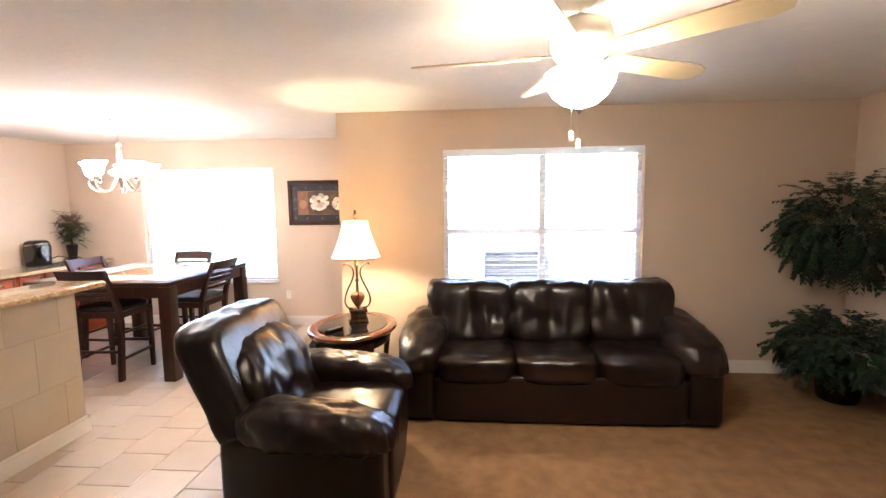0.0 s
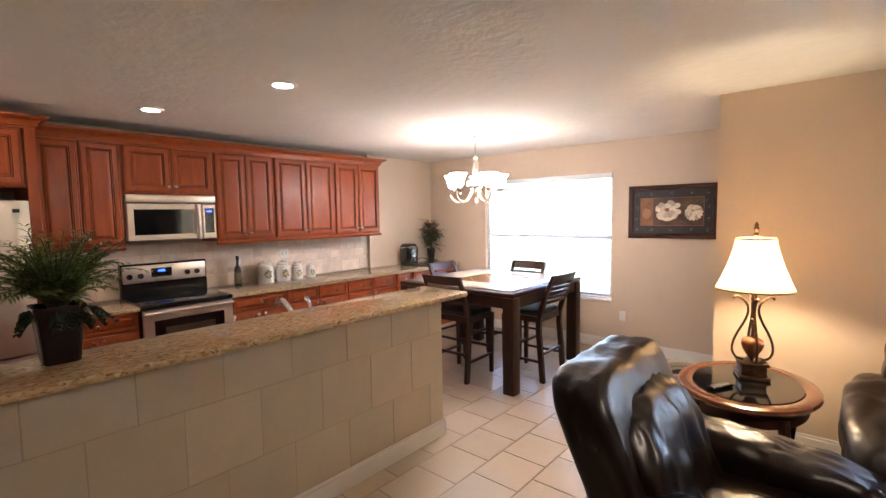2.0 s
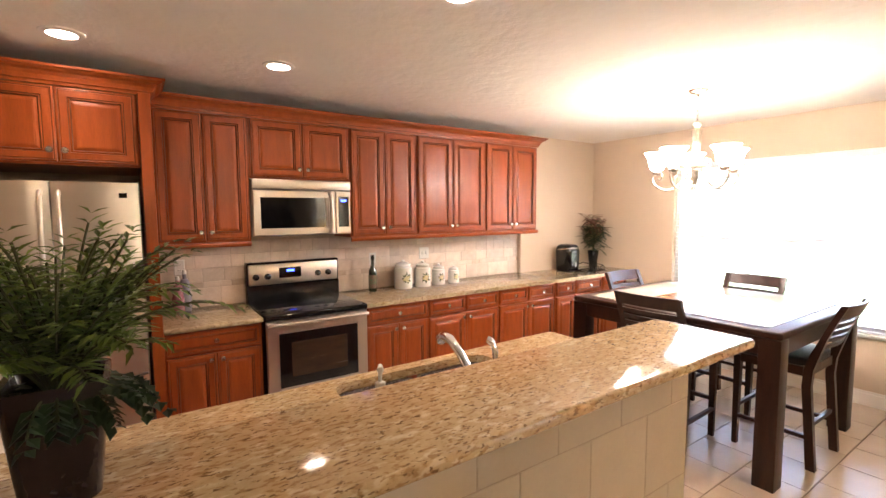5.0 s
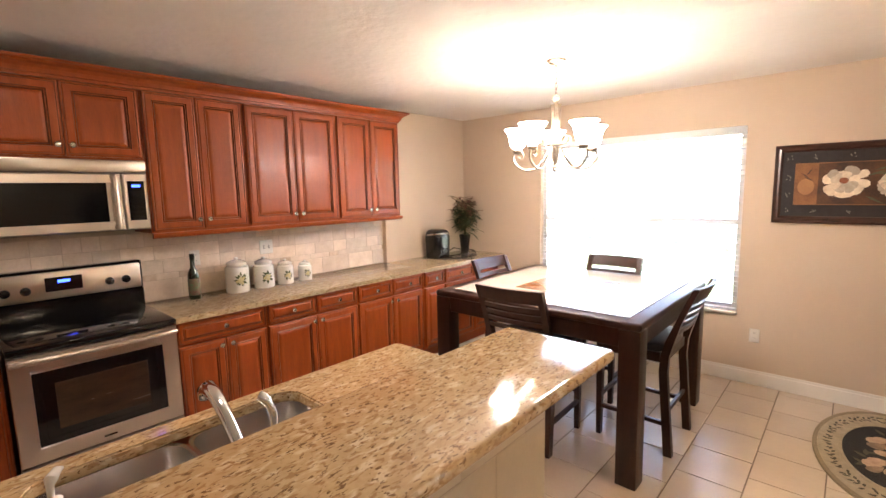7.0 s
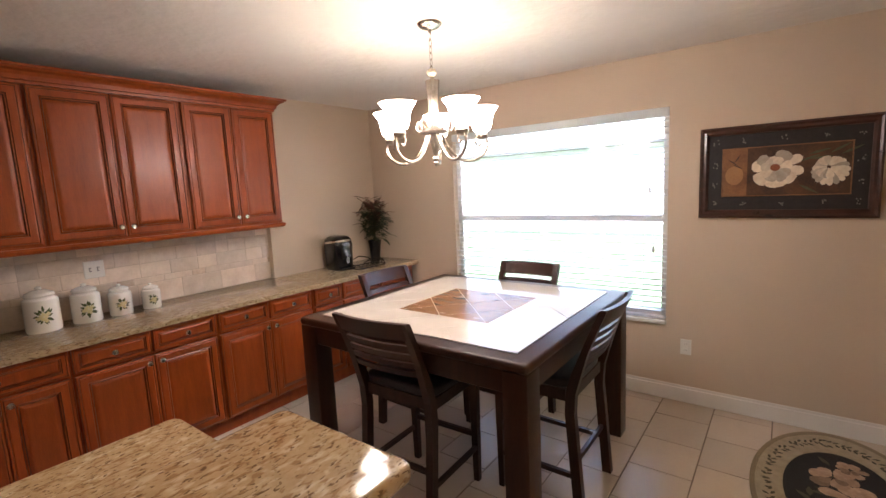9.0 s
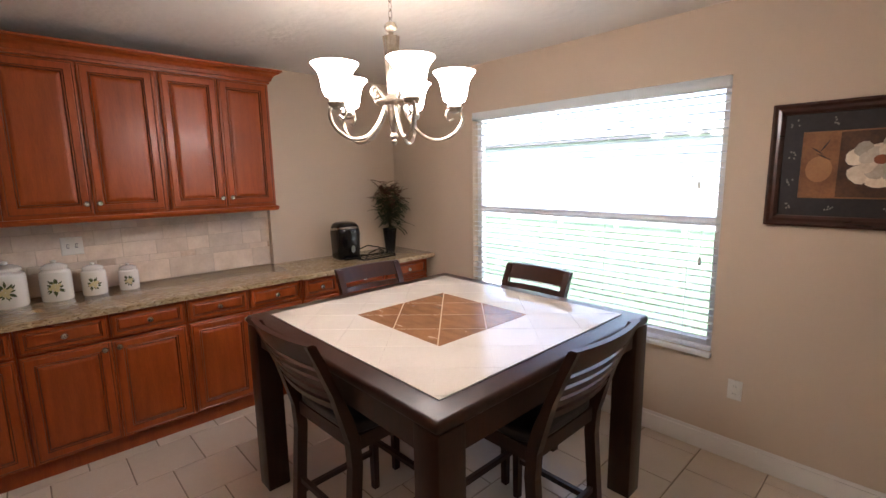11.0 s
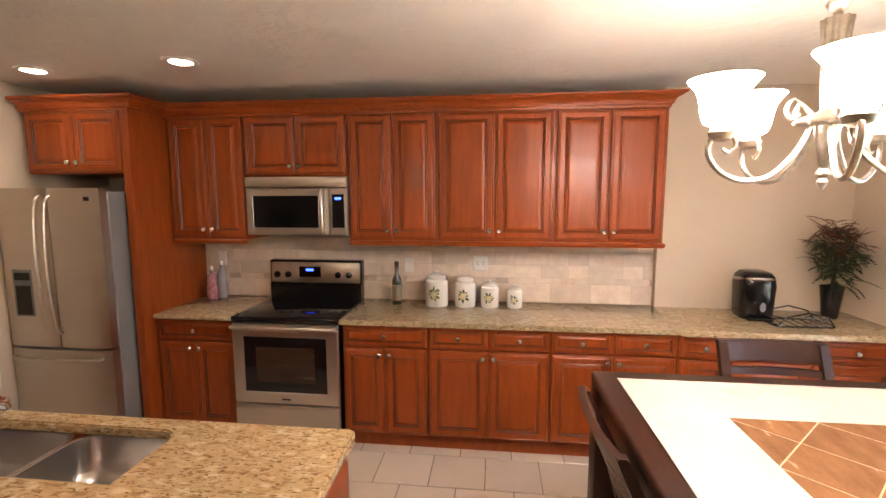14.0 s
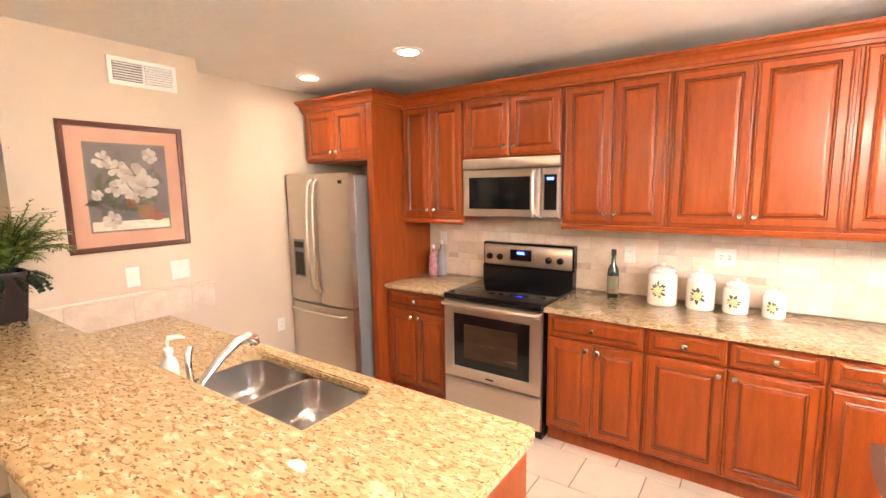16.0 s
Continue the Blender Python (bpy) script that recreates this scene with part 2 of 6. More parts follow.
def rings_x(bm, y0, y1, z0, z1, x, steps, close=True, back=True, glaze=()):
    """Nested rectangles that face +x: steps of (inset, depth). Doors, drawers, frames."""
    loops = []
    if back:
        steps = [(0.0, -0.02)] + list(steps)
    for i, d in steps:
        loops.append([bm.verts.new(c) for c in ((x + d, y0 + i, z0 + i), (x + d, y1 - i, z0 + i), (x + d, y1 - i, z1 - i), (x + d, y0 + i, z1 - i))])
    for i, (a, b) in enumerate(zip(loops, loops[1:])):
        for k in range(4):
            bm.faces.new((a[k], a[(k + 1) % 4], b[(k + 1) % 4], b[k])).material_index = int(i in glaze)
    if close:
        bm.faces.new(loops[-1])
    return bm


def to_mesh(name, bm, material, smooth=False):
    bmesh.ops.recalc_face_normals(bm, faces=bm.faces[:])
    me = bpy.data.meshes.new(name)
    bm.to_mesh(me)
    bm.free()
    for q in (material if isinstance(material, (list, tuple)) else [material]):
        me.materials.append(q)
    if smooth:
        me.polygons.foreach_set("use_smooth", [True] * len(me.polygons))
        me.set_sharp_from_angle(angle=radians(smooth if smooth > 1 else 40))
    return me


def part(name, bm, material, parent, label="", smooth=False, m=None):
    ob = new(name, to_mesh(name, bm, material, smooth))
    ob.parent = parent
    if m is not None:
        ob.matrix_basis = m
    if label:
        tagged(ob, label)
    return ob


def single(name, bm, material, label, category, group="", kind="", smooth=False, m=None):
    ob = new(name, to_mesh(name, bm, material, smooth))
    if m is not None:
        ob.matrix_basis = m
    return tagged(ob, label, category, group, kind)


def thing(name, label, category, m=None, group="", kind=""):
    ob = new(name)
    ob.empty_display_size = 0.1
    ob.matrix_basis = m or Matrix()
    return tagged(ob, label, category, group, kind)


# ---- the shell ----
H, T = 2.50, 0.12
KX, KX2 = -6.50, -6.44          # kitchen wall, and where it stands proud past the backsplash
DY, LY, SX = 7.38, 5.82, -2.13  # dining wall, living wall, the return between them
WX0, WX1, WZ0, WZ1 = -5.36, -3.495, 0.602, 2.133
LX0, LX1 = -1.115, 0.745
RX, BY = 2.55, -1.2
PY, PX0, PX1, AY = 2.0, -4.755, -3.80, 1.68


def wall(name, boxes, label):
    bm = bm_new()
    for b in boxes:
        bx(bm, *b)
    return single(name, bm, M_WALL, label, "wall", kind="structure")


wall("wall_kitchen", [(KX - T, KX, AY, 6.09, 0, H), (KX - T, KX2, 6.09, DY, 0, H)], "beige painted wall behind the kitchen cabinets")
def wall_open(name, x0, x1, y0, y1, hole, label):
    """A wall along x, with an opening of (x0, x1, z0, z1) through it."""
    bm = bm_new()
    a, b, c, d = hole
    f = [[bm.verts.new((x, y, z)) for x, z in ((x0, 0), (x1, 0), (x1, H), (x0, H), (a, c), (b, c), (b, d), (a, d))] for y in (y0, y1)]
    for k in range(4):
        n = (k + 1) % 4
        for v in f:
            bm.faces.new((v[k], v[n], v[n + 4], v[k + 4]))
        bm.faces.new((f[0][k], f[0][n], f[1][n], f[1][k]))
        bm.faces.new((f[0][k + 4], f[0][n + 4], f[1][n + 4], f[1][k + 4]))
    return single(name, bm, M_WALL, label, "wall", kind="structure")


wall_open("wall_dining", KX - T, SX + T, DY, DY + T, (WX0, WX1, WZ0, WZ1), "beige painted wall with the dining window")
wall("wall_return", [(SX, SX + T, LY, DY, 0, H)], "short beige wall between dining nook and living room")
wall_open("wall_living", SX + T, RX + T, LY, LY + T, (LX0, LX1, WZ0, WZ1), "tan painted wall with the living room window")
wall("wall_right", [(RX, RX + T, BY, LY, 0, H)], "tan painted side wall of the living room")
wall("wall_back", [(-3.84, RX + T, BY - T, BY, 0, H)], "tan painted wall behind the walk")
wall("wall_partition", [(PX0, PX1, AY, PY, 0, H), (-3.84, PX1, BY, AY, 0, H), (KX, PX0, AY - T, AY, 0, H)], "beige partition wall at the end of the peninsula")
single("ceiling", bx(bm_new(), KX - T, RX + T, BY - T, DY + T, H, H + 0.1), M_CEIL, "off-white knockdown textured ceiling", "ceiling", kind="structure")
floor = single("floor", bx(bm_new(), KX - T, -2.05, AY - T, DY + T, -0.1, -0.004), M_GROUT, "beige ceramic tile floor with dark grout", "floor", kind="structure")
single("carpet", bx(bm_new(), -2.05, RX + T, BY - T, LY + T, -0.1, 0.004), M_CARPET, "tan cut pile wall-to-wall carpet", "carpet", kind="structure")
single("floor_hall", bx(bm_new(), -3.84, -2.05, BY - T, AY - T, -0.1, 0.0), M_TILE, "beige ceramic tile floor", "floor", kind="structure")

# ---- kitchen ----
CT = 0.922   # worktop height
UF = -6.12   # face of the upper doors
BF = -5.885  # face of the base doors
DOOR = [(0, 0), (0.004, 0.003), (0.010, 0.004), (0.0135, 0.001), (0.018, 0.004), (0.050, 0.004), (0.0535, -0.002), (0.060, 0.002), (0.066, -0.006), (0.080, -0.001), (0.088, 0.0)]
DRAW = [(0, 0), (0.003, 0.003), (0.007, 0.004), (0.0095, 0.001), (0.013, 0.004), (0.027, 0.004), (0.030, -0.002), (0.034, 0.001), (0.038, -0.005), (0.046, 0.0)]


def knob(parent, x, y, z):
    bm = bm_new()
    lathe(bm, [(0.006, 0), (0.005, 0.012), (0.015, 0.018), (0.0175, 0.025), (0.012, 0.032), (0.003, 0.031)], 12)
    return part("knob", bm, M_NICKEL, parent, "satin nickel knob", True, pose(x, y, z, 0, 90, 0))


def door(parent, y0, y1, z0, z1, x, kn=None, steps=DOOR):
    g = 0.0025
    d = part("drawer_front" if steps is DRAW else "door", rings_x(bm_new(), y0 + g, y1 - g, z0 + g, z1 - g, x, steps, glaze=(3, 6, 8)), (M_CHERRY, M_GLAZE), parent)
    if kn:
        knob(d, x + 0.004, kn[0], kn[1])
    return d


def upper_cabinet(y0, y1, z0, z1, label, back=KX, face=UF):
    c = thing("upper_cabinet", label, "cabinet", group="upper kitchen cabinets")
    part("body", bx(bm_new(), back + 0.002, face - 0.02, y0 + 0.001, y1 - 0.001, z0, z1), M_CHERRY, c)
    mid, kz = (y0 + y1) / 2, z0 + 0.075
    e = 0.012
    door(c, y0 + e, mid, z0 + 0.012, z1 - 0.012, face, (mid - 0.032, kz))
    door(c, mid, y1 - e, z0 + 0.012, z1 - 0.012, face, (mid + 0.032, kz))
    return c


CH = "cherry wood upper cabinet with two raised-panel doors"
UZ0, UZ1 = 1.43, 2.322
upper_cabinet(2.515, 3.105, UZ0, UZ1, CH + " beside the refrigerator")
upper_cabinet(3.105, 3.872, 1.885, UZ1, "short cherry wood cabinet above the microwave")
upper_cabinet(3.872, 4.505, UZ0, UZ1, CH)
upper_cabinet(4.505, 5.30, UZ0, UZ1, "wide " + CH)
upper_cabinet(5.30, 6.02, UZ0, UZ1, "cherry wood end cabinet with two raised-panel doors")
upper_cabinet(1.72, 2.45, 1.90, UZ1, "cherry wood cabinet above the refrigerator", face=-5.79)
fp = thing("fridge_panel", "tall cherry wood end panel beside the refrigerator", "panel")
part("panel", bx(bm_new(), KX + 0.002, -5.775, 2.452, 2.513, 0, UZ1, 0.002), M_CHERRY, fp)


def run(bm, prof, path):
    """Sweeps a moulding profile of (out, z) along a line in plan; each corner of the line holds its mitred outward step."""
    rows = [[bm.verts.new((px + o * ox, py + o * oy, z)) for o, z in prof] for px, py, ox, oy in path]
    for a, b in zip(rows, rows[1:]):
        for k in range(len(prof) - 1):
            bm.faces.new((a[k], a[k + 1], b[k + 1], b[k]))
    bm.faces.new(rows[0])
    bm.faces.new(list(reversed(rows[-1])))
    return bm


CROWN = [(-0.02, UZ1 - 0.01), (0.004, UZ1 - 0.01), (0.006, UZ1 + 0.006), (0.016, UZ1 + 0.009), (0.017, UZ1 + 0.017), (0.022, UZ1 + 0.032), (0.036, UZ1 + 0.048), (0.058, UZ1 + 0.057), (0.064, UZ1 + 0.065), (0.076, UZ1 + 0.068), (0.077, UZ1 + 0.081), (-0.02, UZ1 + 0.081)]
crown = run(bm_new(), CROWN, [(-5.79, 1.70, 1, 0), (-5.79, 2.513, 1, 1), (UF, 2.513, 1, 1), (UF, 6.02, 1, 1), (KX + 0.07, 6.02, 0, 1)])
single("crown_moulding", crown, M_CHERRY, "stepped cherry wood crown moulding on the cabinets", "moulding")
RAIL = [(-0.02, UZ0), (0.004, UZ0), (0.012, UZ0 - 0.012), (0.006, UZ0 - 0.028), (-0.004, UZ0 - 0.034), (-0.02, UZ0 - 0.034)]
for path in ([(UF, 2.516, 1, 0), (UF, 3.10, 1, 0)], [(UF, 3.876, 1, 0), (UF, 6.02, 1, 1), (KX + 0.07, 6.02, 0, 1)]):
    single("light_rail", run(bm_new(), RAIL, path), M_CHERRY, "cherry wood light rail under the cabinets", "moulding", "light rails")


def base_cabinet(y0, y1, label, split=False, back=KX, face=BF, one=False):
    c = thing("base_cabinet", label, "cabinet", group="base kitchen cabinets")
    part("body", bx(bm_new(), back + 0.002, face - 0.02, y0 + 0.001, y1 - 0.001, 0.10, CT - 0.036), M_CHERRY, c)
    part("toe_kick", bx(bm_new(), back + 0.002, face - 0.055, y0, y1, 0, 0.10), M_CHERRY, c)
    mid, e, zd, z1 = (y0 + y1) / 2, 0.008, 0.735, CT - 0.042
    dz = (zd + z1) / 2
    if one:
        door(c, y0 + e, y1 - e, zd, z1, face, (mid, dz), DRAW)
        door(c, y0 + e, y1 - e, 0.115, zd - 0.012, face, (y1 - 0.05, zd - 0.055))
        return c
    if split:
        door(c, y0 + e, mid - 0.004, zd, z1, face, ((y0 + mid) / 2, dz), DRAW)
        door(c, mid + 0.004, y1 - e, zd, z1, face, ((y1 + mid) / 2, dz), DRAW)
    else:
        door(c, y0 + e, y1 - e, zd, z1, face, (mid, dz), DRAW)
    door(c, y0 + e, mid, 0.115, zd - 0.012, face, (mid - 0.035, zd - 0.055))
    door(c, mid, y1 - e, 0.115, zd - 0.012, face, (mid + 0.035, zd - 0.055))
    return c


base_cabinet(2.515, 3.10, "cherry wood base cabinet with a drawer beside the stove")
base_cabinet(3.878, 4.47, "cherry wood base cabinet with one drawer and two doors")
base_cabinet(4.47, 5.275, "wide cherry wood base cabinet with two drawers", True)
base_cabinet(5.275, 6.06, "wide cherry wood base cabinet with two drawers", True)
base_cabinet(6.06, 6.36, "narrow cherry wood base cabinet with one drawer", back=KX2, face=BF + 0.02, one=True)
base_cabinet(6.36, 7.30, "cherry wood base cabinet in the dining corner", True, back=KX2, face=BF + 0.02)


def slab(name, boxes, label, bev=0.012):
    bm = bm_new()
    for b in boxes:
        bx(bm, *b, bev, 2)
    return single(name, bm, M_GRANITE_GLARE, label, "worktop", smooth=50)


slab("worktop", [(KX + 0.002, -5.85, 2.515, 3.105, CT - 0.035, CT)], "speckled tan granite worktop beside the refrigerator")
bm = bm_new()
out = [(KX + 0.002, 3.872), (-5.85, 3.872), (-5.85, 6.055), (-5.825, 6.08), (-5.825, 7.33), (-5.85, DY - 0.002), (KX2 + 0.002, DY - 0.002), (KX2 + 0.002, 6.095), (KX + 0.002, 6.085)]
lo = [bm.verts.new((x, y, CT - 0.035)) for x, y in out]
hi = [bm.verts.new((x, y, CT)) for x, y in out]
bm.faces.new(list(reversed(lo)))
top = bm.faces.new(hi)
for k in range(len(out)):
    bm.faces.new((lo[k], lo[(k + 1) % len(out)], hi[(k + 1) % len(out)], hi[k]))
bmesh.ops.bevel(bm, geom=[e for e in top.edges], offset=0.010, segments=2, profile=0.5, affect="EDGES")
single("worktop", bm, M_GRANITE_GLARE, "long speckled tan granite worktop along the wall", "worktop", smooth=50)

# refrigerator: french doors over a freezer drawer
FX, FY0, FY1, FT = -5.58, 1.69, 2.43, 1.80
fr = thing("refrigerator", "stainless steel french door refrigerator with bottom freezer", "refrigerator")
part("cabinet", bx(bm_new(), KX + 0.06, FX - 0.075, FY0, FY1, 0.02, FT - 0.02, 0.006), M_STEELD, fr, "grey painted side")
fm = (FY0 + FY1) / 2


def bowed(y0, y1, z0, z1, x, bow, deep=0.07):
    bm = bm_new()
    n = 8
    f, b = [], []
    for i in range(n + 1):
        u = i / n
        e = min(u, 1 - u)
        d = bow * (1 - (2 * u - 1) ** 2) - (0.012 if e == 0 else 0)
        f.append((bm.verts.new((x + d, y0 + (y1 - y0) * u, z0)), bm.verts.new((x + d, y0 + (y1 - y0) * u, z1))))
    b0 = [bm.verts.new((x - deep, y, z)) for y, z in ((y0, z0), (y1, z0), (y1, z1), (y0, z1))]
    for p, q in zip(f, f[1:]):
        bm.faces.new((p[0], q[0], q[1], p[1]))
    bm.faces.new([b0[0], b0[1]] + [p[0] for p in reversed(f)])
    bm.faces.new([b0[3], b0[2]] + [p[1] for p in reversed(f)])
    bm.faces.new((b0[0], b0[3], f[0][1], f[0][0]))
    bm.faces.new((b0[1], b0[2], f[-1][1], f[-1][0]))
    bm.faces.new(b0)
    return bm


def bar_handle(parent, pts, r=0.011):
    return part("handle", tube(bm_new(), bend(pts), r, 10), M_STEEL, parent, "curved steel handle", True)


dl = part("door", bowed(FY0 + 0.003, fm - 0.003, 0.76, FT, FX, 0.012), M_STEEL, fr, smooth=30)
dr = part("door", bowed(fm + 0.003, FY1 - 0.003, 0.76, FT, FX, 0.012), M_STEEL, fr, smooth=30)
fz = part("freezer_drawer", bowed(FY0 + 0.003, FY1 - 0.003, 0.09, 0.745, FX, 0.02), M_STEEL, fr, smooth=30)
part("kick_plate", bx(bm_new(), FX - 0.1, FX - 0.04, FY0 + 0.01, FY1 - 0.01, 0.0, 0.085), M_STEELD, fr)
for dd, yy in ((dl, fm - 0.035), (dr, fm + 0.035)):
    bar_handle(dd, [(FX + 0.0, yy, 0.86), (FX + 0.045, yy, 0.90), (FX + 0.065, yy, 1.08), (FX + 0.070, yy, 1.28), (FX + 0.065, yy, 1.5), (FX + 0.045, yy, 1.70), (FX + 0.0, yy, 1.75)])
bar_handle(fz, [(FX + 0.005, FY0 + 0.06, 0.69), (FX + 0.05, FY0 + 0.09, 0.69), (FX + 0.065, fm, 0.69), (FX + 0.05, FY1 - 0.09, 0.69), (FX + 0.005, FY1 - 0.06, 0.69)])
part("dispenser", bx(bm_new(), FX - 0.03, FX + 0.013, FY0 + 0.085, FY0 + 0.235, 0.96, 1.28, 0.006), M_STEELD, dl, "dark water dispenser recess")
part("dispenser_bay", bx(bm_new(), FX, FX + 0.0145, FY0 + 0.105, FY0 + 0.215, 0.975, 1.17), M_BLACK, dl)
part("dispenser_panel", bx(bm_new(), FX, FX + 0.0155, FY0 + 0.105, FY0 + 0.215, 1.205, 1.255), M_BGLASS, dl)
part("badge", bx(bm_new(), FX, FX + 0.0125, FY1 - 0.09, FY1 - 0.055, 1.72, 1.745), M_BLACK, dr)

# stove
M_RING = mat("faint_burner_print", (0.035, 0.035, 0.036), rough=0.12)
SY0, SY1, SF = 3.112, 3.870, -5.83
st = thing("stove", "stainless steel and black freestanding electric stove", "stove")
part("body", bx(bm_new(), KX + 0.03, SF - 0.03, SY0 + 0.004, SY1 - 0.004, 0.02, 0.90), M_BLACK, st)
part("cooktop", bx(bm_new(), KX + 0.06, SF + 0.002, SY0, SY1, 0.895, 0.930, 0.008, 2), M_BGLASS, st, "black glass cooktop", 40)
for bxx, by, r in ((-6.02, SY0 + 0.2, 0.105), (-6.02, SY1 - 0.2, 0.09), (-6.27, SY0 + 0.2, 0.075), (-6.27, SY1 - 0.2, 0.095)):
    bm = bm_new()
    lathe(bm, [(r - 0.004, 0.9305), (r - 0.004, 0.9310), (r, 0.9310), (r, 0.9305)], 40, bxx, by, cap=False)
    part("burner_ring", bm, M_RING, st)
bg = bm_new()
for q in ((KX + 0.01, KX + 0.10, SY0 + 0.004, SY1 - 0.004, 0.90, 1.055), ):
    bx(bg, *q, 0.006)
part("backguard", bg, M_BLACK, st)
bp = bm_new()
bx(bp, KX + 0.01, KX + 0.095, SY0 + 0.012, SY1 - 0.012, 1.058, 1.225, 0.012, 2)
ctrl = part("control_panel", bp, M_STEEL, st, "steel control panel with dark frame", 40)
part("panel_frame", bx(bm_new(), KX + 0.008, KX + 0.085, SY0 + 0.001, SY1 - 0.001, 1.05, 1.24, 0.008), M_BLACK, st)
part("display", bx(bm_new(), KX + 0.08, KX + 0.0975, 3.36, 3.54, 1.105, 1.19, 0.002), M_BGLASS, ctrl)
part("clock_digits", bx(bm_new(), KX + 0.08, KX + 0.0985, 3.42, 3.48, 1.155, 1.173), glow("blue_led", (0.02, 0.05, 1.0), 0.5), ctrl, "blue lit clock")
for yy in (3.18, 3.27, 3.68, 3.77):
    part("dial", lathe(bm_new(), [(0.026, 0), (0.024, 0.016), (0.018, 0.020), (0.004, 0.021)], 16), M_BLACK, ctrl, "black control knob", True, pose(KX + 0.094, yy, 1.125, 0, 90, 0))
od = part("oven_door", rings_x(bm_new(), SY0 + 0.003, SY1 - 0.003, 0.315, 0.885, SF - 0.01, [(0, 0), (0.004, 0.008), (0.08, 0.010), (0.085, 0.004)]), M_STEEL, st)
part("oven_window", rings_x(bm_new(), SY0 + 0.085, SY1 - 0.085, 0.40, 0.79, SF - 0.004, [(0, 0), (0.002, 0.002), (0.035, 0.002), (0.036, 0.0005)]), M_BGLASS, od, "dark glass oven window")
part("oven_rack_view", rings_x(bm_new(), SY0 + 0.17, SY1 - 0.17, 0.47, 0.72, SF - 0.0032, [(0, 0), (0.002, 0.001)]), mat("brown_oven_interior", (0.055, 0.032, 0.018), (0.025, 0.015, 0.010), rough=0.25, scale=5, stretch=(1, 1, 5)), od, "brown oven interior behind the glass")
bar_handle(od, [(SF, SY0 + 0.03, 0.855), (SF + 0.035, SY0 + 0.04, 0.862), (SF + 0.05, (SY0 + SY1) / 2, 0.865), (SF + 0.035, SY1 - 0.04, 0.862), (SF, SY1 - 0.03, 0.855)], 0.014)
part("storage_drawer", rings_x(bm_new(), SY0 + 0.003, SY1 - 0.003, 0.075, 0.305, SF - 0.01, [(0, 0), (0.004, 0.008), (0.02, 0.010)]), M_STEEL, st)
part("oven_badge", bx(bm_new(), SF - 0.01, SF + 0.0015, 3.46, 3.52, 0.345, 0.355), M_BLACK, od)
part("plinth", bx(bm_new(), KX + 0.05, SF - 0.05, SY0 + 0.01, SY1 - 0.01, 0.0, 0.075), M_BLACK, st)

# microwave
MX = -6.10
mw = thing("microwave", "stainless steel over-the-range microwave under the cabinet", "microwave")
part("body", bx(bm_new(), KX + 0.002, MX - 0.03, 3.11, 3.868, 1.462, 1.882), M_STEELD, mw)
part("vent_grille", bx(bm_new(), MX - 0.035, MX, 3.11, 3.868, 1.81, 1.882, 0.01, 2), M_STEEL, mw, smooth=40)
md = part("door", rings_x(bm_new(), 3.112, 3.735, 1.465, 1.805, MX - 0.014, [(0, 0), (0.008, 0.013), (0.055, 0.014), (0.06, 0.008)]), M_STEEL, mw)
part("door_window", rings_x(bm_new(), 3.165, 3.655, 1.515, 1.755, MX - 0.004, [(0, 0), (0.003, 0.003)]), M_BGLASS, md, "black glass window")
bar_handle(md, [(MX - 0.005, 3.69, 1.485), (MX + 0.03, 3.69, 1.51), (MX + 0.038, 3.69, 1.635), (MX + 0.03, 3.69, 1.76), (MX - 0.005, 3.69, 1.785)], 0.016)
mp_ = part("keypad", rings_x(bm_new(), 3.738, 3.866, 1.465, 1.805, MX - 0.014, [(0, 0), (0.008, 0.013)]), M_STEEL, mw)
part("keypad_glass", rings_x(bm_new(), 3.757, 3.848, 1.52, 1.76, MX - 0.004, [(0, 0), (0.002, 0.004)]), M_BGLASS, mp_)
part("clock_digits", bx(bm_new(), MX - 0.01, MX + 0.002, 3.78, 3.825, 1.722, 1.738), bpy.data.materials["blue_led"], mp_, "blue lit clock")
for i in range(5):
    for j in range(3):
        part("button", bx(bm_new(), MX - 0.01, MX + 0.001, 3.768 + 0.026 * j, 3.786 + 0.026 * j, 1.535 + 0.03 * i, 1.551 + 0.03 * i), M_BLACK, mp_)

# ---- peninsula ----
BX, BZ, BE = -3.65, 1.123, 4.44   # face of the half wall, bar height, its end
hw = single("half_wall", bx(bm_new(), -3.76, BX - 0.0035, PY, BE - 0.0035, 0, BZ - 0.035), M_BGROUT, "tile-clad half wall carrying the raised bar", "half wall")
bm = bm_new()
bx(bm, -3.818, -3.382, PY + 0.001, BE - 0.008, BZ - 0.035, BZ)
vert = [e for e in bm.edges if abs(e.verts[0].co.z - e.verts[1].co.z) > 0.02 and e.verts[0].co.y > 3]
bmesh.ops.bevel(bm, geom=vert, offset=0.03, segments=5, profile=0.5, affect="EDGES")
edges = [e for e in bm.edges if abs(e.verts[0].co.z - e.verts[1].co.z) < 0.001]
bmesh.ops.bevel(bm, geom=edges, offset=0.011, segments=3, profile=0.5, affect="EDGES")
single("bar_top", bm, M_GRANITE, "raised speckled tan granite bar top", "worktop", smooth=50)
# lower worktop with the sink cut out of it
LXF, LYE = -4.465, 4.425
SKX0, SKX1, SKY0, SKY1 = -4.385, -3.982, 3.03, 3.80
bm = bm_new()


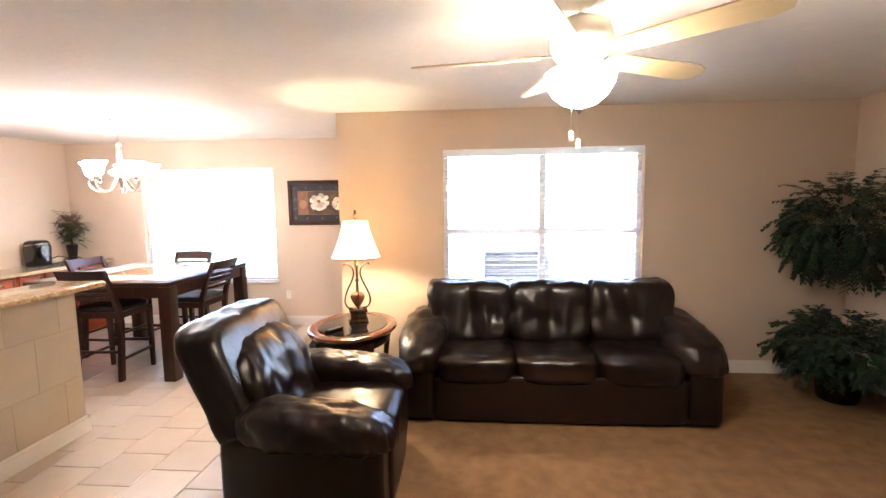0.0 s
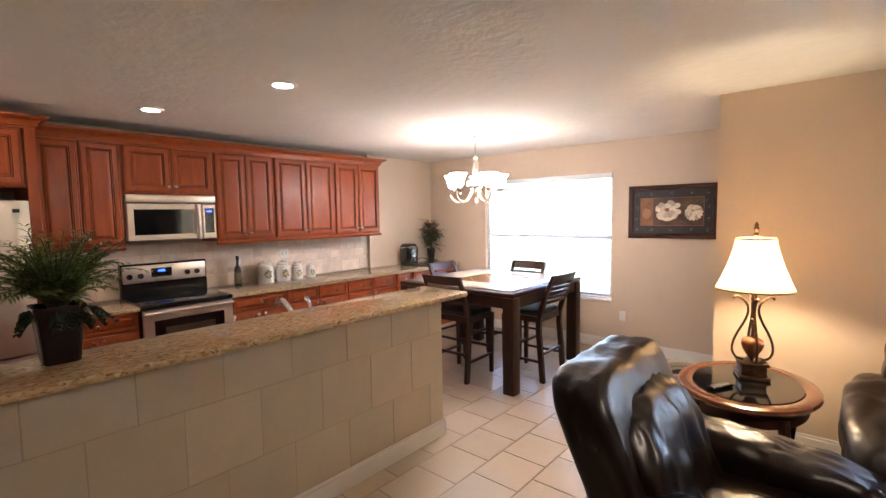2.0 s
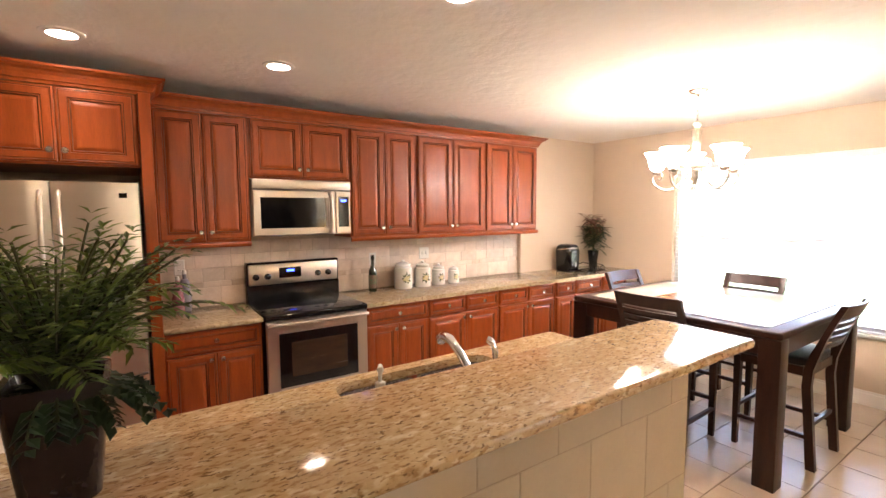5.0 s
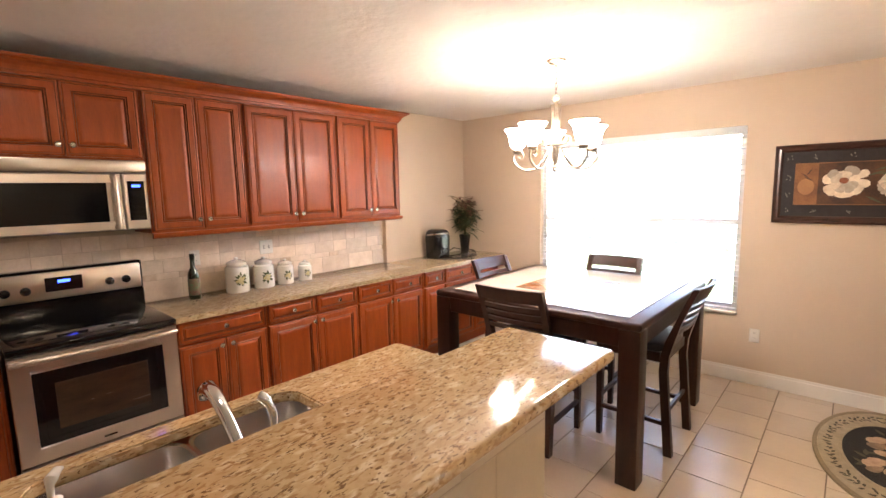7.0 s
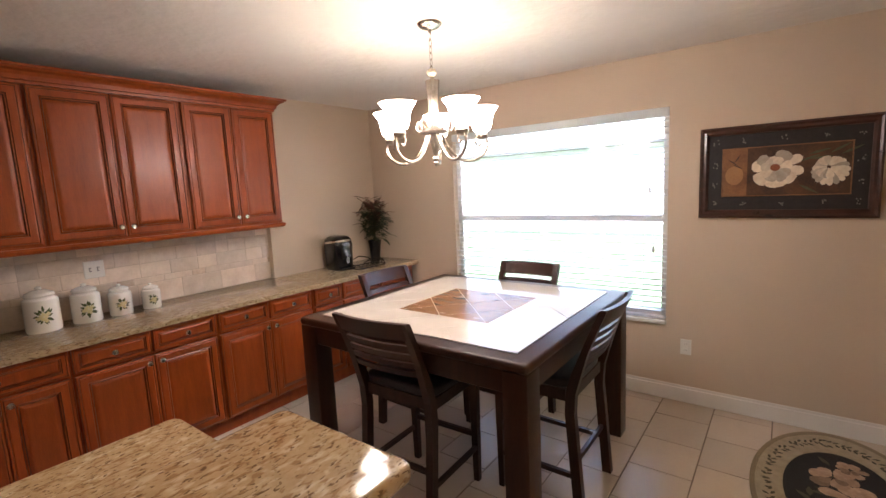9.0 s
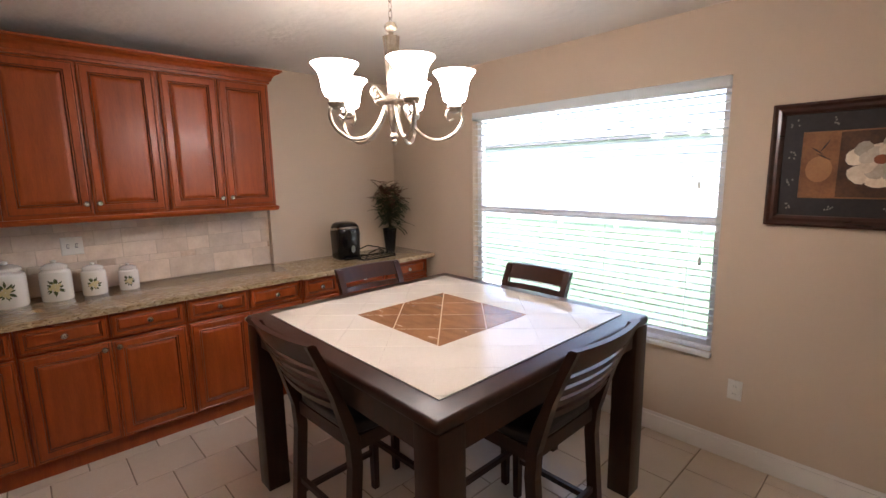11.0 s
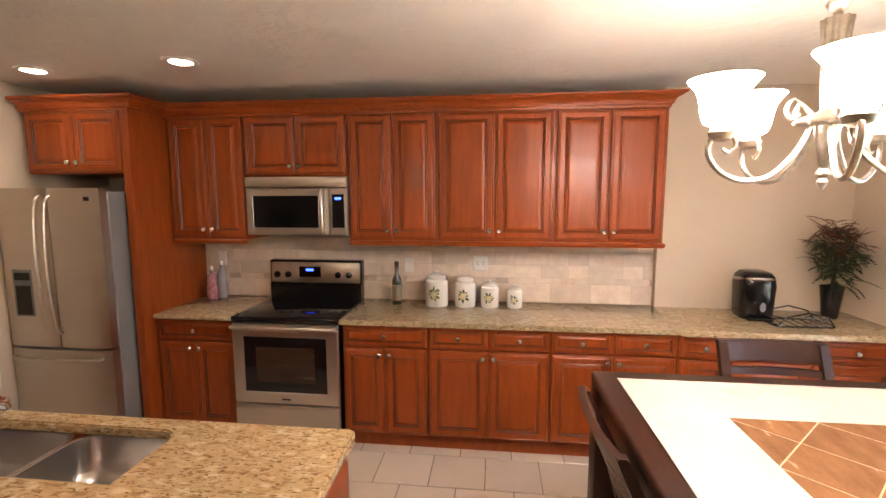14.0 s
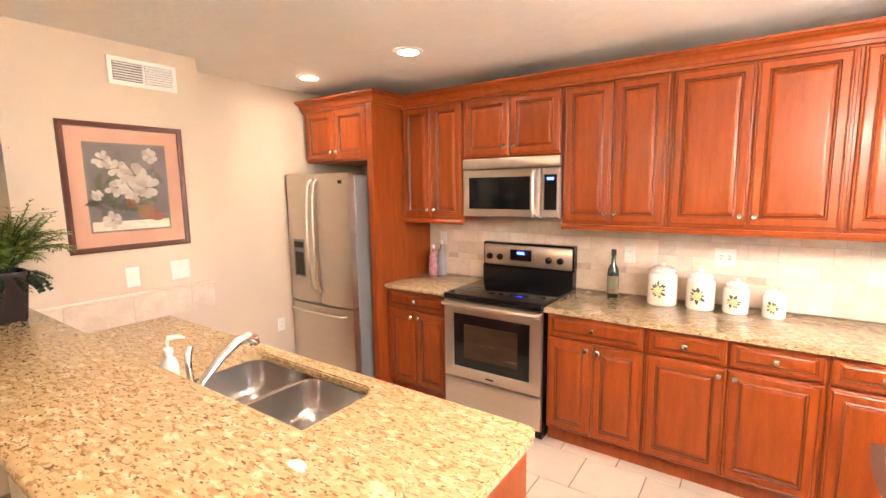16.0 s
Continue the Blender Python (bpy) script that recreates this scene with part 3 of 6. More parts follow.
def round_rect(x0, x1, y0, y1, r, n=5):
    pts = []
    for cx, cy, a0 in ((x1 - r, y1 - r, 0), (x0 + r, y1 - r, 90), (x0 + r, y0 + r, 180), (x1 - r, y0 + r, 270)):
        pts += [(cx + r * math.cos(radians(a0 + 90 * k / n)), cy + r * math.sin(radians(a0 + 90 * k / n))) for k in range(n + 1)]
    return pts


outer = [(-3.762, PY + 0.001), (-3.762, LYE), (LXF + 0.03, LYE), (LXF + 0.009, LYE - 0.009), (LXF, LYE - 0.03), (LXF, PY + 0.001)]
hole = round_rect(SKX0, SKX1, SKY0, SKY1, 0.07)
vo = [bm.verts.new((x, y, CT)) for x, y in outer]
vi = [bm.verts.new((x, y, CT)) for x, y in hole]
eo = [bm.edges.new((vo[k], vo[(k + 1) % len(vo)])) for k in range(len(vo))]
ei = [bm.edges.new((vi[k], vi[(k + 1) % len(vi)])) for k in range(len(vi))]
bmesh.ops.triangle_fill(bm, edges=eo + ei, use_beauty=True)
r = bmesh.ops.extrude_face_region(bm, geom=bm.faces[:])
bmesh.ops.translate(bm, vec=(0, 0, -0.034), verts=[v for v in r["geom"] if isinstance(v, bmesh.types.BMVert)])
bmesh.ops.bevel(bm, geom=[e for e in bm.edges if e.calc_length() > 0 and all(abs(v.co.z - CT) < 1e-4 for v in e.verts) and len(e.link_faces) == 2 and abs(e.link_faces[0].normal.z) < 0.5 or abs(e.calc_length()) < 0], offset=0.006, segments=2, affect="EDGES")
single("sink_worktop", bm, M_GRANITE, "speckled tan granite worktop around the sink", "worktop", smooth=30)
pc = thing("sink_cabinet", "cherry wood cabinet under the sink worktop", "cabinet", group="base kitchen cabinets")
part("back_panel", bx(bm_new(), -3.80, -3.763, PY + 0.002, LYE - 0.03, 0, CT - 0.036), M_CHERRY, pc)
part("end_panel", bx(bm_new(), LXF + 0.03, -3.80, LYE - 0.05, LYE - 0.028, 0, CT - 0.036), M_CHERRY, pc)
part("front_panel", bx(bm_new(), LXF + 0.03, LXF + 0.05, PY + 0.002, LYE - 0.05, 0.0, CT - 0.036), M_CHERRY, pc)
sk = thing("sink", "undermount stainless steel double bowl sink", "sink")
sm = (SKY0 + SKY1) / 2


def bowl(y0, y1):
    bm = bm_new()
    loops = []
    for grow, z, rr in ((0.02, CT - 0.036, 0.08), (0.0, CT - 0.037, 0.07), (-0.008, CT - 0.16, 0.065), (-0.035, CT - 0.185, 0.05), (-0.10, CT - 0.19, 0.03)):
        loops.append([bm.verts.new((x, y, z)) for x, y in round_rect(SKX0 - grow, SKX1 + grow, y0 - grow * 0.5, y1 + grow * 0.5, rr)])
    for a, b in zip(loops, loops[1:]):
        for k in range(len(a)):
            bm.faces.new((a[k], a[(k + 1) % len(a)], b[(k + 1) % len(a)], b[k]))
    bm.faces.new(loops[-1])
    return bm


for y0, y1 in ((SKY0, sm - 0.012), (sm + 0.012, SKY1)):
    b = part("bowl", bowl(y0, y1), M_SINK, sk, smooth=50)
    part("drain", lathe(bm_new(), [(0.045, CT - 0.189), (0.04, CT - 0.186), (0.02, CT - 0.188)], 20, (SKX0 + SKX1) / 2, (y0 + y1) / 2), M_CHROME, b, smooth=True)
fa = thing("faucet", "chrome single lever kitchen faucet with long spout", "faucet", pose(-3.90, 3.41, CT))
part("base", lathe(bm_new(), [(0.032, 0), (0.030, 0.012), (0.022, 0.02), (0.020, 0.075), (0.017, 0.085)], 20), M_CHROME, fa, smooth=True)
part("spout", tube(bm_new(), [(0, 0, 0.05), (-0.03, 0.0, 0.10), (-0.10, 0.0, 0.165), (-0.17, 0.0, 0.21), (-0.215, 0.0, 0.215), (-0.238, 0, 0.20), (-0.242, 0, 0.18)], [0.016, 0.016, 0.017, 0.019, 0.021, 0.021, 0.018], 14), M_CHROME, fa, smooth=True)
part("lever", tube(bm_new(), bend([(0.0, 0.012, 0.07), (0.018, 0.042, 0.10), (0.030, 0.058, 0.155), (0.033, 0.056, 0.205), (0.026, 0.046, 0.238), (0.014, 0.036, 0.248)], 3), [0.010] * 8 + [0.011] * 4 + [0.013] * 4, 12), M_CHROME, fa, smooth=True)

# ---- windows ----
def glass_mat():
    m = bpy.data.materials.new("window_glass")
    m.use_nodes = True
    p = m.node_tree.nodes["Principled BSDF"]
    p.inputs["Transmission Weight"].default_value, p.inputs["Roughness"].default_value, p.inputs["IOR"].default_value = 1.0, 0.0, 1.45
    return m


M_GLASS = glass_mat()
CORD = mat("blind_cord", (0.75, 0.74, 0.70), rough=0.8)


def window(name, x0, x1, y, mull, label, tilt, n_cords):
    """A sash window in a wall that faces -y, with a horizontal blind in its reveal."""
    z0, z1 = WZ0, WZ1
    w = thing(name, label, "window", kind="structure")
    fr = bm_new()
    for b in ((x0, x0 + 0.045, y + 0.06, y + 0.11, z0, z1), (x1 - 0.045, x1, y + 0.06, y + 0.11, z0, z1), (x0 + 0.045, x1 - 0.045, y + 0.06, y + 0.11, z0, z0 + 0.05), (x0 + 0.045, x1 - 0.045, y + 0.06, y + 0.11, z1 - 0.05, z1)):
        bx(fr, *b, 0.003)
    f = part("window_frame", fr, M_TRIM, w)
    part("meeting_rail", bx(bm_new(), x0 + 0.045, x1 - 0.045, y + 0.058, y + 0.108, 1.325, 1.375, 0.003), M_TRIM, f)
    if mull:
        part("mullion", bx(bm_new(), mull - 0.03, mull + 0.03, y + 0.056, y + 0.112, z0 + 0.05, z1 - 0.05, 0.003), M_TRIM, f)
    cuts = [x0 + 0.045, mull, x1 - 0.045] if mull else [x0 + 0.045, x1 - 0.045]
    for a, b in zip(cuts, cuts[1:]):
        for c, d in ((z0 + 0.05, 1.326), (1.374, z1 - 0.05)):
            g = part("pane", bx(bm_new(), a, b, y + 0.082, y + 0.086, c, d), M_GLASS, w)
            g.visible_shadow = False
    part("window_sill", bx(bm_new(), x0 - 0.004, x1 + 0.004, y - 0.030, y + 0.058, z0 - 0.028, z0, 0.006, 2), M_TRIM, w, "white painted sill", 40)
    lb = "white horizontal blind, lowered with open slats"
    bl = thing("window_blind", lb, "blind")
    part("headrail", bx(bm_new(), x0 + 0.004, x1 - 0.004, y - 0.012, y + 0.045, z1 - 0.065, z1 - 0.002, 0.006, 2), M_BLIND, bl, "white valance", 40)
    slat = None
    zs = z1 - 0.09
    while zs > z0 + 0.05:
        if slat is None:
            bm = bm_new()
            prof = [(-0.024, -0.002), (-0.012, 0.0012), (0.0, 0.0022), (0.012, 0.0012), (0.024, -0.002)]
            lo_, hi_ = [[bm.verts.new((xx, yy, zz)) for yy, zz in prof] for xx in (x0 + 0.008, x1 - 0.008)], None
            for a in range(4):
                bm.faces.new((lo_[0][a], lo_[1][a], lo_[1][a + 1], lo_[0][a + 1]))
            bmesh.ops.solidify(bm, geom=bm.faces[:], thickness=0.0025)
            slat = part("slat", bm, M_BLIND, bl, smooth=60, m=pose(0, y + 0.026, zs, tilt, 0, 0))
        else:
            o = new("slat", slat.data)
            o.parent = bl
            o.matrix_basis = pose(0, y + 0.026, zs, tilt + random.uniform(-2, 2), random.uniform(-0.08, 0.08), 0)
        zs -= 0.044
    part("bottom_rail", bx(bm_new(), x0 + 0.008, x1 - 0.008, y + 0.004, y + 0.048, z0 + 0.003, z0 + 0.022, 0.004), M_BLIND, bl)
    for i in range(n_cords):
        xx = x0 + 0.16 + (x1 - x0 - 0.32) * i / (n_cords - 1)
        part("cord", tube(bm_new(), [(xx, y + 0.0005, z1 - 0.06), (xx, y + 0.0005, z0 + 0.02)], 0.0012, 5), CORD, bl)
    for xx, zz in ((x1 - 0.12, 1.58), (x1 - 0.09, 1.15)):
        part("pull_cord", tube(bm_new(), [(xx, y - 0.014, z1 - 0.06), (xx, y - 0.014, zz)], 0.001, 5), CORD, bl)
        part("tassel", lathe(bm_new(), [(0.003, zz), (0.008, zz - 0.008), (0.009, zz - 0.04), (0.004, zz - 0.045)], 10, xx, y - 0.014), CORD, bl, smooth=True)


window("window_1", WX0, WX1, DY, None, "white framed dining window above a painted sill", -4, 4)
window("window_2", LX0, LX1, LY, -0.17, "white framed double window behind the sofa", -4, 4)


# ---- dining ----
TX0, TX1, TY0, TY1, TZ = -5.065, -3.605, 5.355, 6.765, 0.945
tb = thing("dining_table", "square counter-height table with espresso frame and stone top", "table")
bm = bm_new()
bx(bm, TX0, TX1, TY0, TY1, TZ - 0.045, TZ, 0.016, 3)
part("tabletop", bm, M_ESP, tb, "dark wood frame", 40)
for b in ((TX0 + 0.12, TX1 - 0.12, TY0 + 0.022, TY0 + 0.05), (TX0 + 0.12, TX1 - 0.12, TY1 - 0.05, TY1 - 0.022), (TX0 + 0.022, TX0 + 0.05, TY0 + 0.12, TY1 - 0.12), (TX1 - 0.05, TX1 - 0.022, TY0 + 0.12, TY1 - 0.12)):
    part("apron", bx(bm_new(), *b, TZ - 0.15, TZ - 0.0455, 0.003), M_ESP, tb)
leg = None
for xx in (TX0 + 0.062, TX1 - 0.062):
    for yy in (TY0 + 0.062, TY1 - 0.062):
        if leg is None:
            leg = part("leg", bx(bm_new(), -0.058, 0.058, -0.058, 0.058, 0, TZ - 0.046, 0.006, 2), M_ESP, tb, m=pose(xx, yy, 0), smooth=40)
        else:
            o = new("leg", leg.data)
            o.parent, o.matrix_basis = tb, pose(xx, yy, 0)
sx0, sx1, sy0, sy1 = TX0 + 0.095, TX1 - 0.095, TY0 + 0.095, TY1 - 0.095
ix0, ix1, iy0, iy1 = -4.64, -4.03, 5.755, 6.345
part("tile_bed", bx(bm_new(), sx0, sx1, sy0, sy1, TZ - 0.012, TZ + 0.0030), M_SLAB, tb, "cream grout")
part("inlay_bed", bx(bm_new(), ix0, ix1, iy0, iy1, TZ - 0.010, TZ + 0.0036), mat("tan_inlay_grout", (0.52, 0.38, 0.25), rough=0.6), tb, "tan grout")


def clip_poly(pts, x0, x1, y0, y1):
    for ax, lim, sgn in ((0, x0, 1), (0, x1, -1), (1, y0, 1), (1, y1, -1)):
        out_ = []
        for i, p in enumerate(pts):
            q = pts[(i + 1) % len(pts)]
            a, b = sgn * (p[ax] - lim), sgn * (q[ax] - lim)
            if a >= 0:
                out_.append(p)
            if a * b < 0:
                f = a / (a - b)
                out_.append((p[0] + f * (q[0] - p[0]), p[1] + f * (q[1] - p[1])))
        pts = out_
        if not pts:
            break
    return pts


def prism(bm, pts, z0, z1):
    lo_ = [bm.verts.new((x, y, z0)) for x, y in pts]
    hi_ = [bm.verts.new((x, y, z1)) for x, y in pts]
    bm.faces.new(list(reversed(lo_)))
    bm.faces.new(hi_)
    for k in range(len(pts)):
        bm.faces.new((lo_[k], lo_[(k + 1) % len(pts)], hi_[(k + 1) % len(pts)], hi_[k]))
    return bm


dd = 0.30
icx, icy = (ix0 + ix1) / 2 + dd / 2, (iy0 + iy1) / 2
FIELDS = [("inlay_tile", M_INLAY, (ix0, ix1, iy0, iy1)), ("stone_tile", M_SLAB, (sx0, sx1, sy0, iy0 - 0.002)), ("stone_tile", M_SLAB, (sx0, sx1, iy1 + 0.002, sy1)),
          ("stone_tile", M_SLAB, (sx0, ix0 - 0.002, iy0 - 0.002, iy1 + 0.002)), ("stone_tile", M_SLAB, (ix1 + 0.002, sx1, iy0 - 0.002, iy1 + 0.002))]
for i in range(-6, 7):
    for j in range(-6, 7):
        cx, cy = icx + (i - j) * dd / 2, icy + (i + j) * dd / 2
        for nm, mm, lim in FIELDS:
            hh = dd / 2 - (0.0036 if mm is M_INLAY else 0.0012)
            pts = clip_poly([(cx + hh, cy), (cx, cy + hh), (cx - hh, cy), (cx, cy - hh)], *lim)
            if len(pts) > 2 and max(p[0] for p in pts) - min(p[0] for p in pts) > 0.01 and max(p[1] for p in pts) - min(p[1] for p in pts) > 0.01:
                part(nm, prism(bm_new(), pts, TZ, TZ + 0.0042), mm, tb)


def dining_chair():
    c = thing("dining_chair", "espresso wood counter-height chair with slatted back and black seat", "chair", group="chairs round the table")
    w = 0.20

    def back_y(z):
        u = max(0.0, (z - 0.62) / 0.5)
        return -0.205 - 0.17 * u ** 1.3

    for sx_ in (-1, 1):
        bm = bm_new()
        rows = []
        for z in (0.0, 0.15, 0.35, 0.55, 0.66, 0.76, 0.88, 1.0, 1.10):
            y = -0.25 + 0.045 * min(1, z / 0.55) if z < 0.6 else back_y(z)
            hw_, hd = 0.018, (0.024 if z < 0.8 else 0.017)
            rows.append([bm.verts.new((sx_ * (w - 0.005) + a * hw_, y + b * hd, z)) for a, b in ((-1, -1), (1, -1), (1, 1), (-1, 1))])
        for a, b in zip(rows, rows[1:]):
            for k in range(4):
                bm.faces.new((a[k], a[(k + 1) % 4], b[(k + 1) % 4], b[k]))
        bm.faces.new(list(reversed(rows[0])))
        bm.faces.new(rows[-1])
        part("back_leg", bm, M_ESP, c)
        bm = bm_new()
        rows = []
        for z, h in ((0, 0.015), (0.66, 0.021)):
            rows.append([bm.verts.new((sx_ * (w - 0.005) + a * h, 0.19 + b * h, z)) for a, b in ((-1, -1), (1, -1), (1, 1), (-1, 1))])
        for k in range(4):
            bm.faces.new((rows[0][k], rows[0][(k + 1) % 4], rows[1][(k + 1) % 4], rows[1][k]))
        bm.faces.new(list(reversed(rows[0])))
        bm.faces.new(rows[1])
        part("front_leg", bm, M_ESP, c)
        part("side_rail", bx(bm_new(), sx_ * w - 0.012, sx_ * w + 0.012, -0.185, 0.17, 0.615, 0.675), M_ESP, c)
        part("stretcher", bx(bm_new(), sx_ * w - 0.010, sx_ * w + 0.010, -0.215, 0.175, 0.20, 0.225), M_ESP, c)
    part("front_rail", bx(bm_new(), -w + 0.02, w - 0.02, 0.178, 0.202, 0.615, 0.675), M_ESP, c)
    part("back_rail", bx(bm_new(), -w + 0.02, w - 0.02, -0.215, -0.192, 0.615, 0.675), M_ESP, c)
    part("footrest", bx(bm_new(), -w + 0.015, w - 0.015, 0.178, 0.202, 0.27, 0.30, 0.003), M_ESP, c)
    part("stretcher", bx(bm_new(), -w + 0.015, w - 0.015, -0.232, -0.212, 0.27, 0.295), M_ESP, c)
    part("seat", puff(bm_new(), (0, 0.0, 0.70), (0.43, 0.43, 0.062), 6, 10), M_SEATL, c, "black padded vinyl seat", 80)

    def curved(z0, z1, th=0.009):
        bm = bm_new()
        rows = []
        n = 8
        for i in range(n + 1):
            u = i / n * 2 - 1
            dip = -0.03 * (1 - u * u)
            rows.append([bm.verts.new((u * (w + 0.012), back_y(z) + dip + s * th, z)) for z, s in ((z0, -1), (z1, -1), (z1, 1), (z0, 1))])
        for a, b in zip(rows, rows[1:]):
            for k in range(4):
                bm.faces.new((a[k], a[(k + 1) % 4], b[(k + 1) % 4], b[k]))
        bm.faces.new(list(reversed(rows[0])))
        bm.faces.new(rows[-1])
        return bm

    part("top_rail", curved(1.015, 1.105, 0.012), M_ESP, c, smooth=30)
    for z in (0.955, 0.905, 0.855, 0.805):
        part("back_slat", curved(z, z + 0.030), M_ESP, c, smooth=30)
    return c


def puff(bm, c, size, n=5.0, div=10, wr=0.0, fr=6.0, sag=None):
    """A stuffed cushion: a box with swollen faces and round edges, wrinkled by wr metres."""
    r = bmesh.ops.create_cube(bm, size=2.0)
    bmesh.ops.subdivide_edges(bm, edges=list({e for v in r["verts"] for e in v.link_edges}), cuts=div - 1, use_grid_fill=True)
    vs = bm.verts[:] if len(bm.verts) else []
    for v in vs:
        if v.tag:
            continue
        p = v.co.copy()
        s = (abs(p.x) ** n + abs(p.y) ** n + abs(p.z) ** n) ** (-1.0 / n)
        p = Vector((p.x * s * size[0] / 2, p.y * s * size[1] / 2, p.z * s * size[2] / 2)) + Vector(c)
        if wr:
            d = (p - Vector(c)).normalized()
            k = noise.noise(p * fr + Vector((c[0] * 3, c[1] * 5, 1))) + 0.6 * noise.noise(Vector((p.x * fr * 2.4, p.y * fr * 2.4, p.z * fr * 1.2)))
            p += d * wr * k
        if sag:
            p = sag(p)
        v.co = p
        v.tag = True
    return bm


ch = dining_chair()
ch.matrix_basis = pose(-4.365, 5.60, 0, 0, 0, 2) @ Matrix.Diagonal((1.10, 1.0, 0.968, 1))
copy_thing(ch, pose(-3.825, 6.05, 0, 0, 0, 90))
copy_thing(ch, pose(-4.335, 6.495, 0, 0, 0, 179))
copy_thing(ch, pose(-4.82, 6.18, 0, 0, 0, -92))


# ---- living room ----
def sofa():
    s = thing("sofa", "dark brown leather three-seat sofa with pillow back cushions", "sofa", pose(-0.20, 5.13, 0.004))
    hw_, y0, y1 = 1.15, -0.45, 0.40
    part("base", bx(bm_new(), -hw_ + 0.02, hw_ - 0.02, y0 + 0.03, y1, 0.02, 0.30, 0.02, 2), M_LEATHER, s, smooth=40)
    part("front_panel", puff(bm_new(), (0, y0 + 0.06, 0.19), (2 * hw_ - 0.44, 0.11, 0.35), 10, 12, 0.004), M_LEATHER, s, smooth=80)
    part("back_frame", puff(bm_new(), (0, 0.30, 0.46), (2 * hw_ - 0.24, 0.22, 0.88), 10, 12, 0.004), M_LEATHER, s, smooth=80)
    for k in (-1, 0, 1):
        def crease(p, k=k):
            u, v = p.x - k * 0.60, p.y + 0.13
            return Vector((p.x, p.y, p.z - 0.020 * math.exp(-(u / 0.20) ** 2 - (v / 0.22) ** 2) * (1 if p.z > 0.4 else 0)))
        part("seat_cushion", puff(bm_new(), (k * 0.60, -0.14, 0.405), (0.635, 0.68, 0.24), 4.4, 22, 0.011, 7, crease), M_LEATHER, s, smooth=80)

        def pillow(p, k=k):
            u, v = p.x - k * 0.645, p.z - 0.70
            front = 1 if p.y < 0.14 else 0
            dent = 0.042 * math.exp(-(u / 0.075) ** 2 - (v / 0.16) ** 2) + 0.022 * math.exp(-((abs(u) - 0.19) / 0.05) ** 2 - (v / 0.10) ** 2)
            flare = k * 0.05 * max(0.0, v / 0.22) * (1 if u * k > 0.12 else 0)
            return Vector((p.x + flare, p.y + front * dent + 0.28 * (p.z - 0.66), p.z + 0.018 * abs(u) / 0.33 * (1 if v > 0.1 else 0)))
        part("back_cushion", puff(bm_new(), (k * 0.645, 0.14, 0.725), (0.685, 0.30, 0.48), 4.6, 30, 0.017, 8, pillow), M_LEATHER, s, smooth=80)
    for k in (-1, 1):
        def arm_(p, k=k):
            t = max(0, min(1, (p.y + 0.49) / 0.9))
            top = 1 if p.z > 0.44 else 0.35
            return Vector((p.x + k * 0.03 * (1 - t), p.y, p.z + top * (0.17 * t ** 0.8 - 0.07)))
        part("arm_panel", puff(bm_new(), (k * (hw_ - 0.12), -0.03, 0.25), (0.24, 0.86, 0.48), 12, 12, 0.003), M_LEATHER, s, smooth=80)
        part("arm", puff(bm_new(), (k * (hw_ - 0.155), -0.05, 0.53), (0.37, 0.90, 0.27), 3.2, 26, 0.018, 8, arm_), M_LEATHER, s, smooth=80)
    return s


sofa()


def recliner():
    c = thing("recliner", "dark brown leather recliner armchair with a plump back", "armchair", pose(-1.67, 3.945, 0.004, 0, 0, 92))
    part("base", bx(bm_new(), -0.42, 0.42, -0.34, 0.36, 0.03, 0.30, 0.02, 2), M_LEATHER, c, smooth=40)
    part("footrest_panel", puff(bm_new(), (0, -0.38, 0.24), (0.58, 0.12, 0.40), 8, 12, 0.006), M_LEATHER, c, smooth=80)
    part("seat_cushion", puff(bm_new(), (0, -0.12, 0.41), (0.60, 0.66, 0.22), 5, 14, 0.012, 6), M_LEATHER, c, smooth=80)
    lean = lambda p: Vector((p.x, p.y + 0.42 * (p.z - 0.30), p.z))

    def tuft(p):
        u, v = p.x, p.z - 0.62
        front = 1 if p.y < 0.125 else 0
        dent = 0.05 * math.exp(-(u / 0.09) ** 2 - ((v + 0.05) / 0.14) ** 2) + 0.025 * math.exp(-((abs(u) - 0.2) / 0.05) ** 2 - (v / 0.12) ** 2)
        return lean(Vector((p.x, p.y + front * dent, p.z)))
    part("back", puff(bm_new(), (0, 0.23, 0.64), (0.90, 0.25, 0.79), 7, 26, 0.014, 8, lean), M_LEATHER, c, smooth=80)
    part("back_cushion", puff(bm_new(), (0, 0.125, 0.63), (0.76, 0.24, 0.60), 3.0, 32, 0.026, 9, tuft), M_LEATHER, c, smooth=80)
    part("back_skirt", bx(bm_new(), -0.40, 0.40, 0.30, 0.42, 0.05, 0.42, 0.03, 2), M_LEATHER, c, smooth=40)
    for k in (-1, 1):
        part("arm_panel", puff(bm_new(), (k * 0.39, -0.02, 0.27), (0.20, 0.80, 0.50), 12, 12, 0.004), M_LEATHER, c, smooth=80)
        part("arm", puff(bm_new(), (k * 0.385, -0.08, 0.535), (0.30, 0.78, 0.23), 3.0, 28, 0.022, 10, lambda p: Vector((p.x, p.y, p.z + 0.10 * (p.y + 0.08) * (1 if p.z > 0.5 else 0.4) - 0.03 * max(0.0, (-p.y - 0.30) / 0.17) ** 2))), M_LEATHER, c, smooth=80)
    return c


recliner()

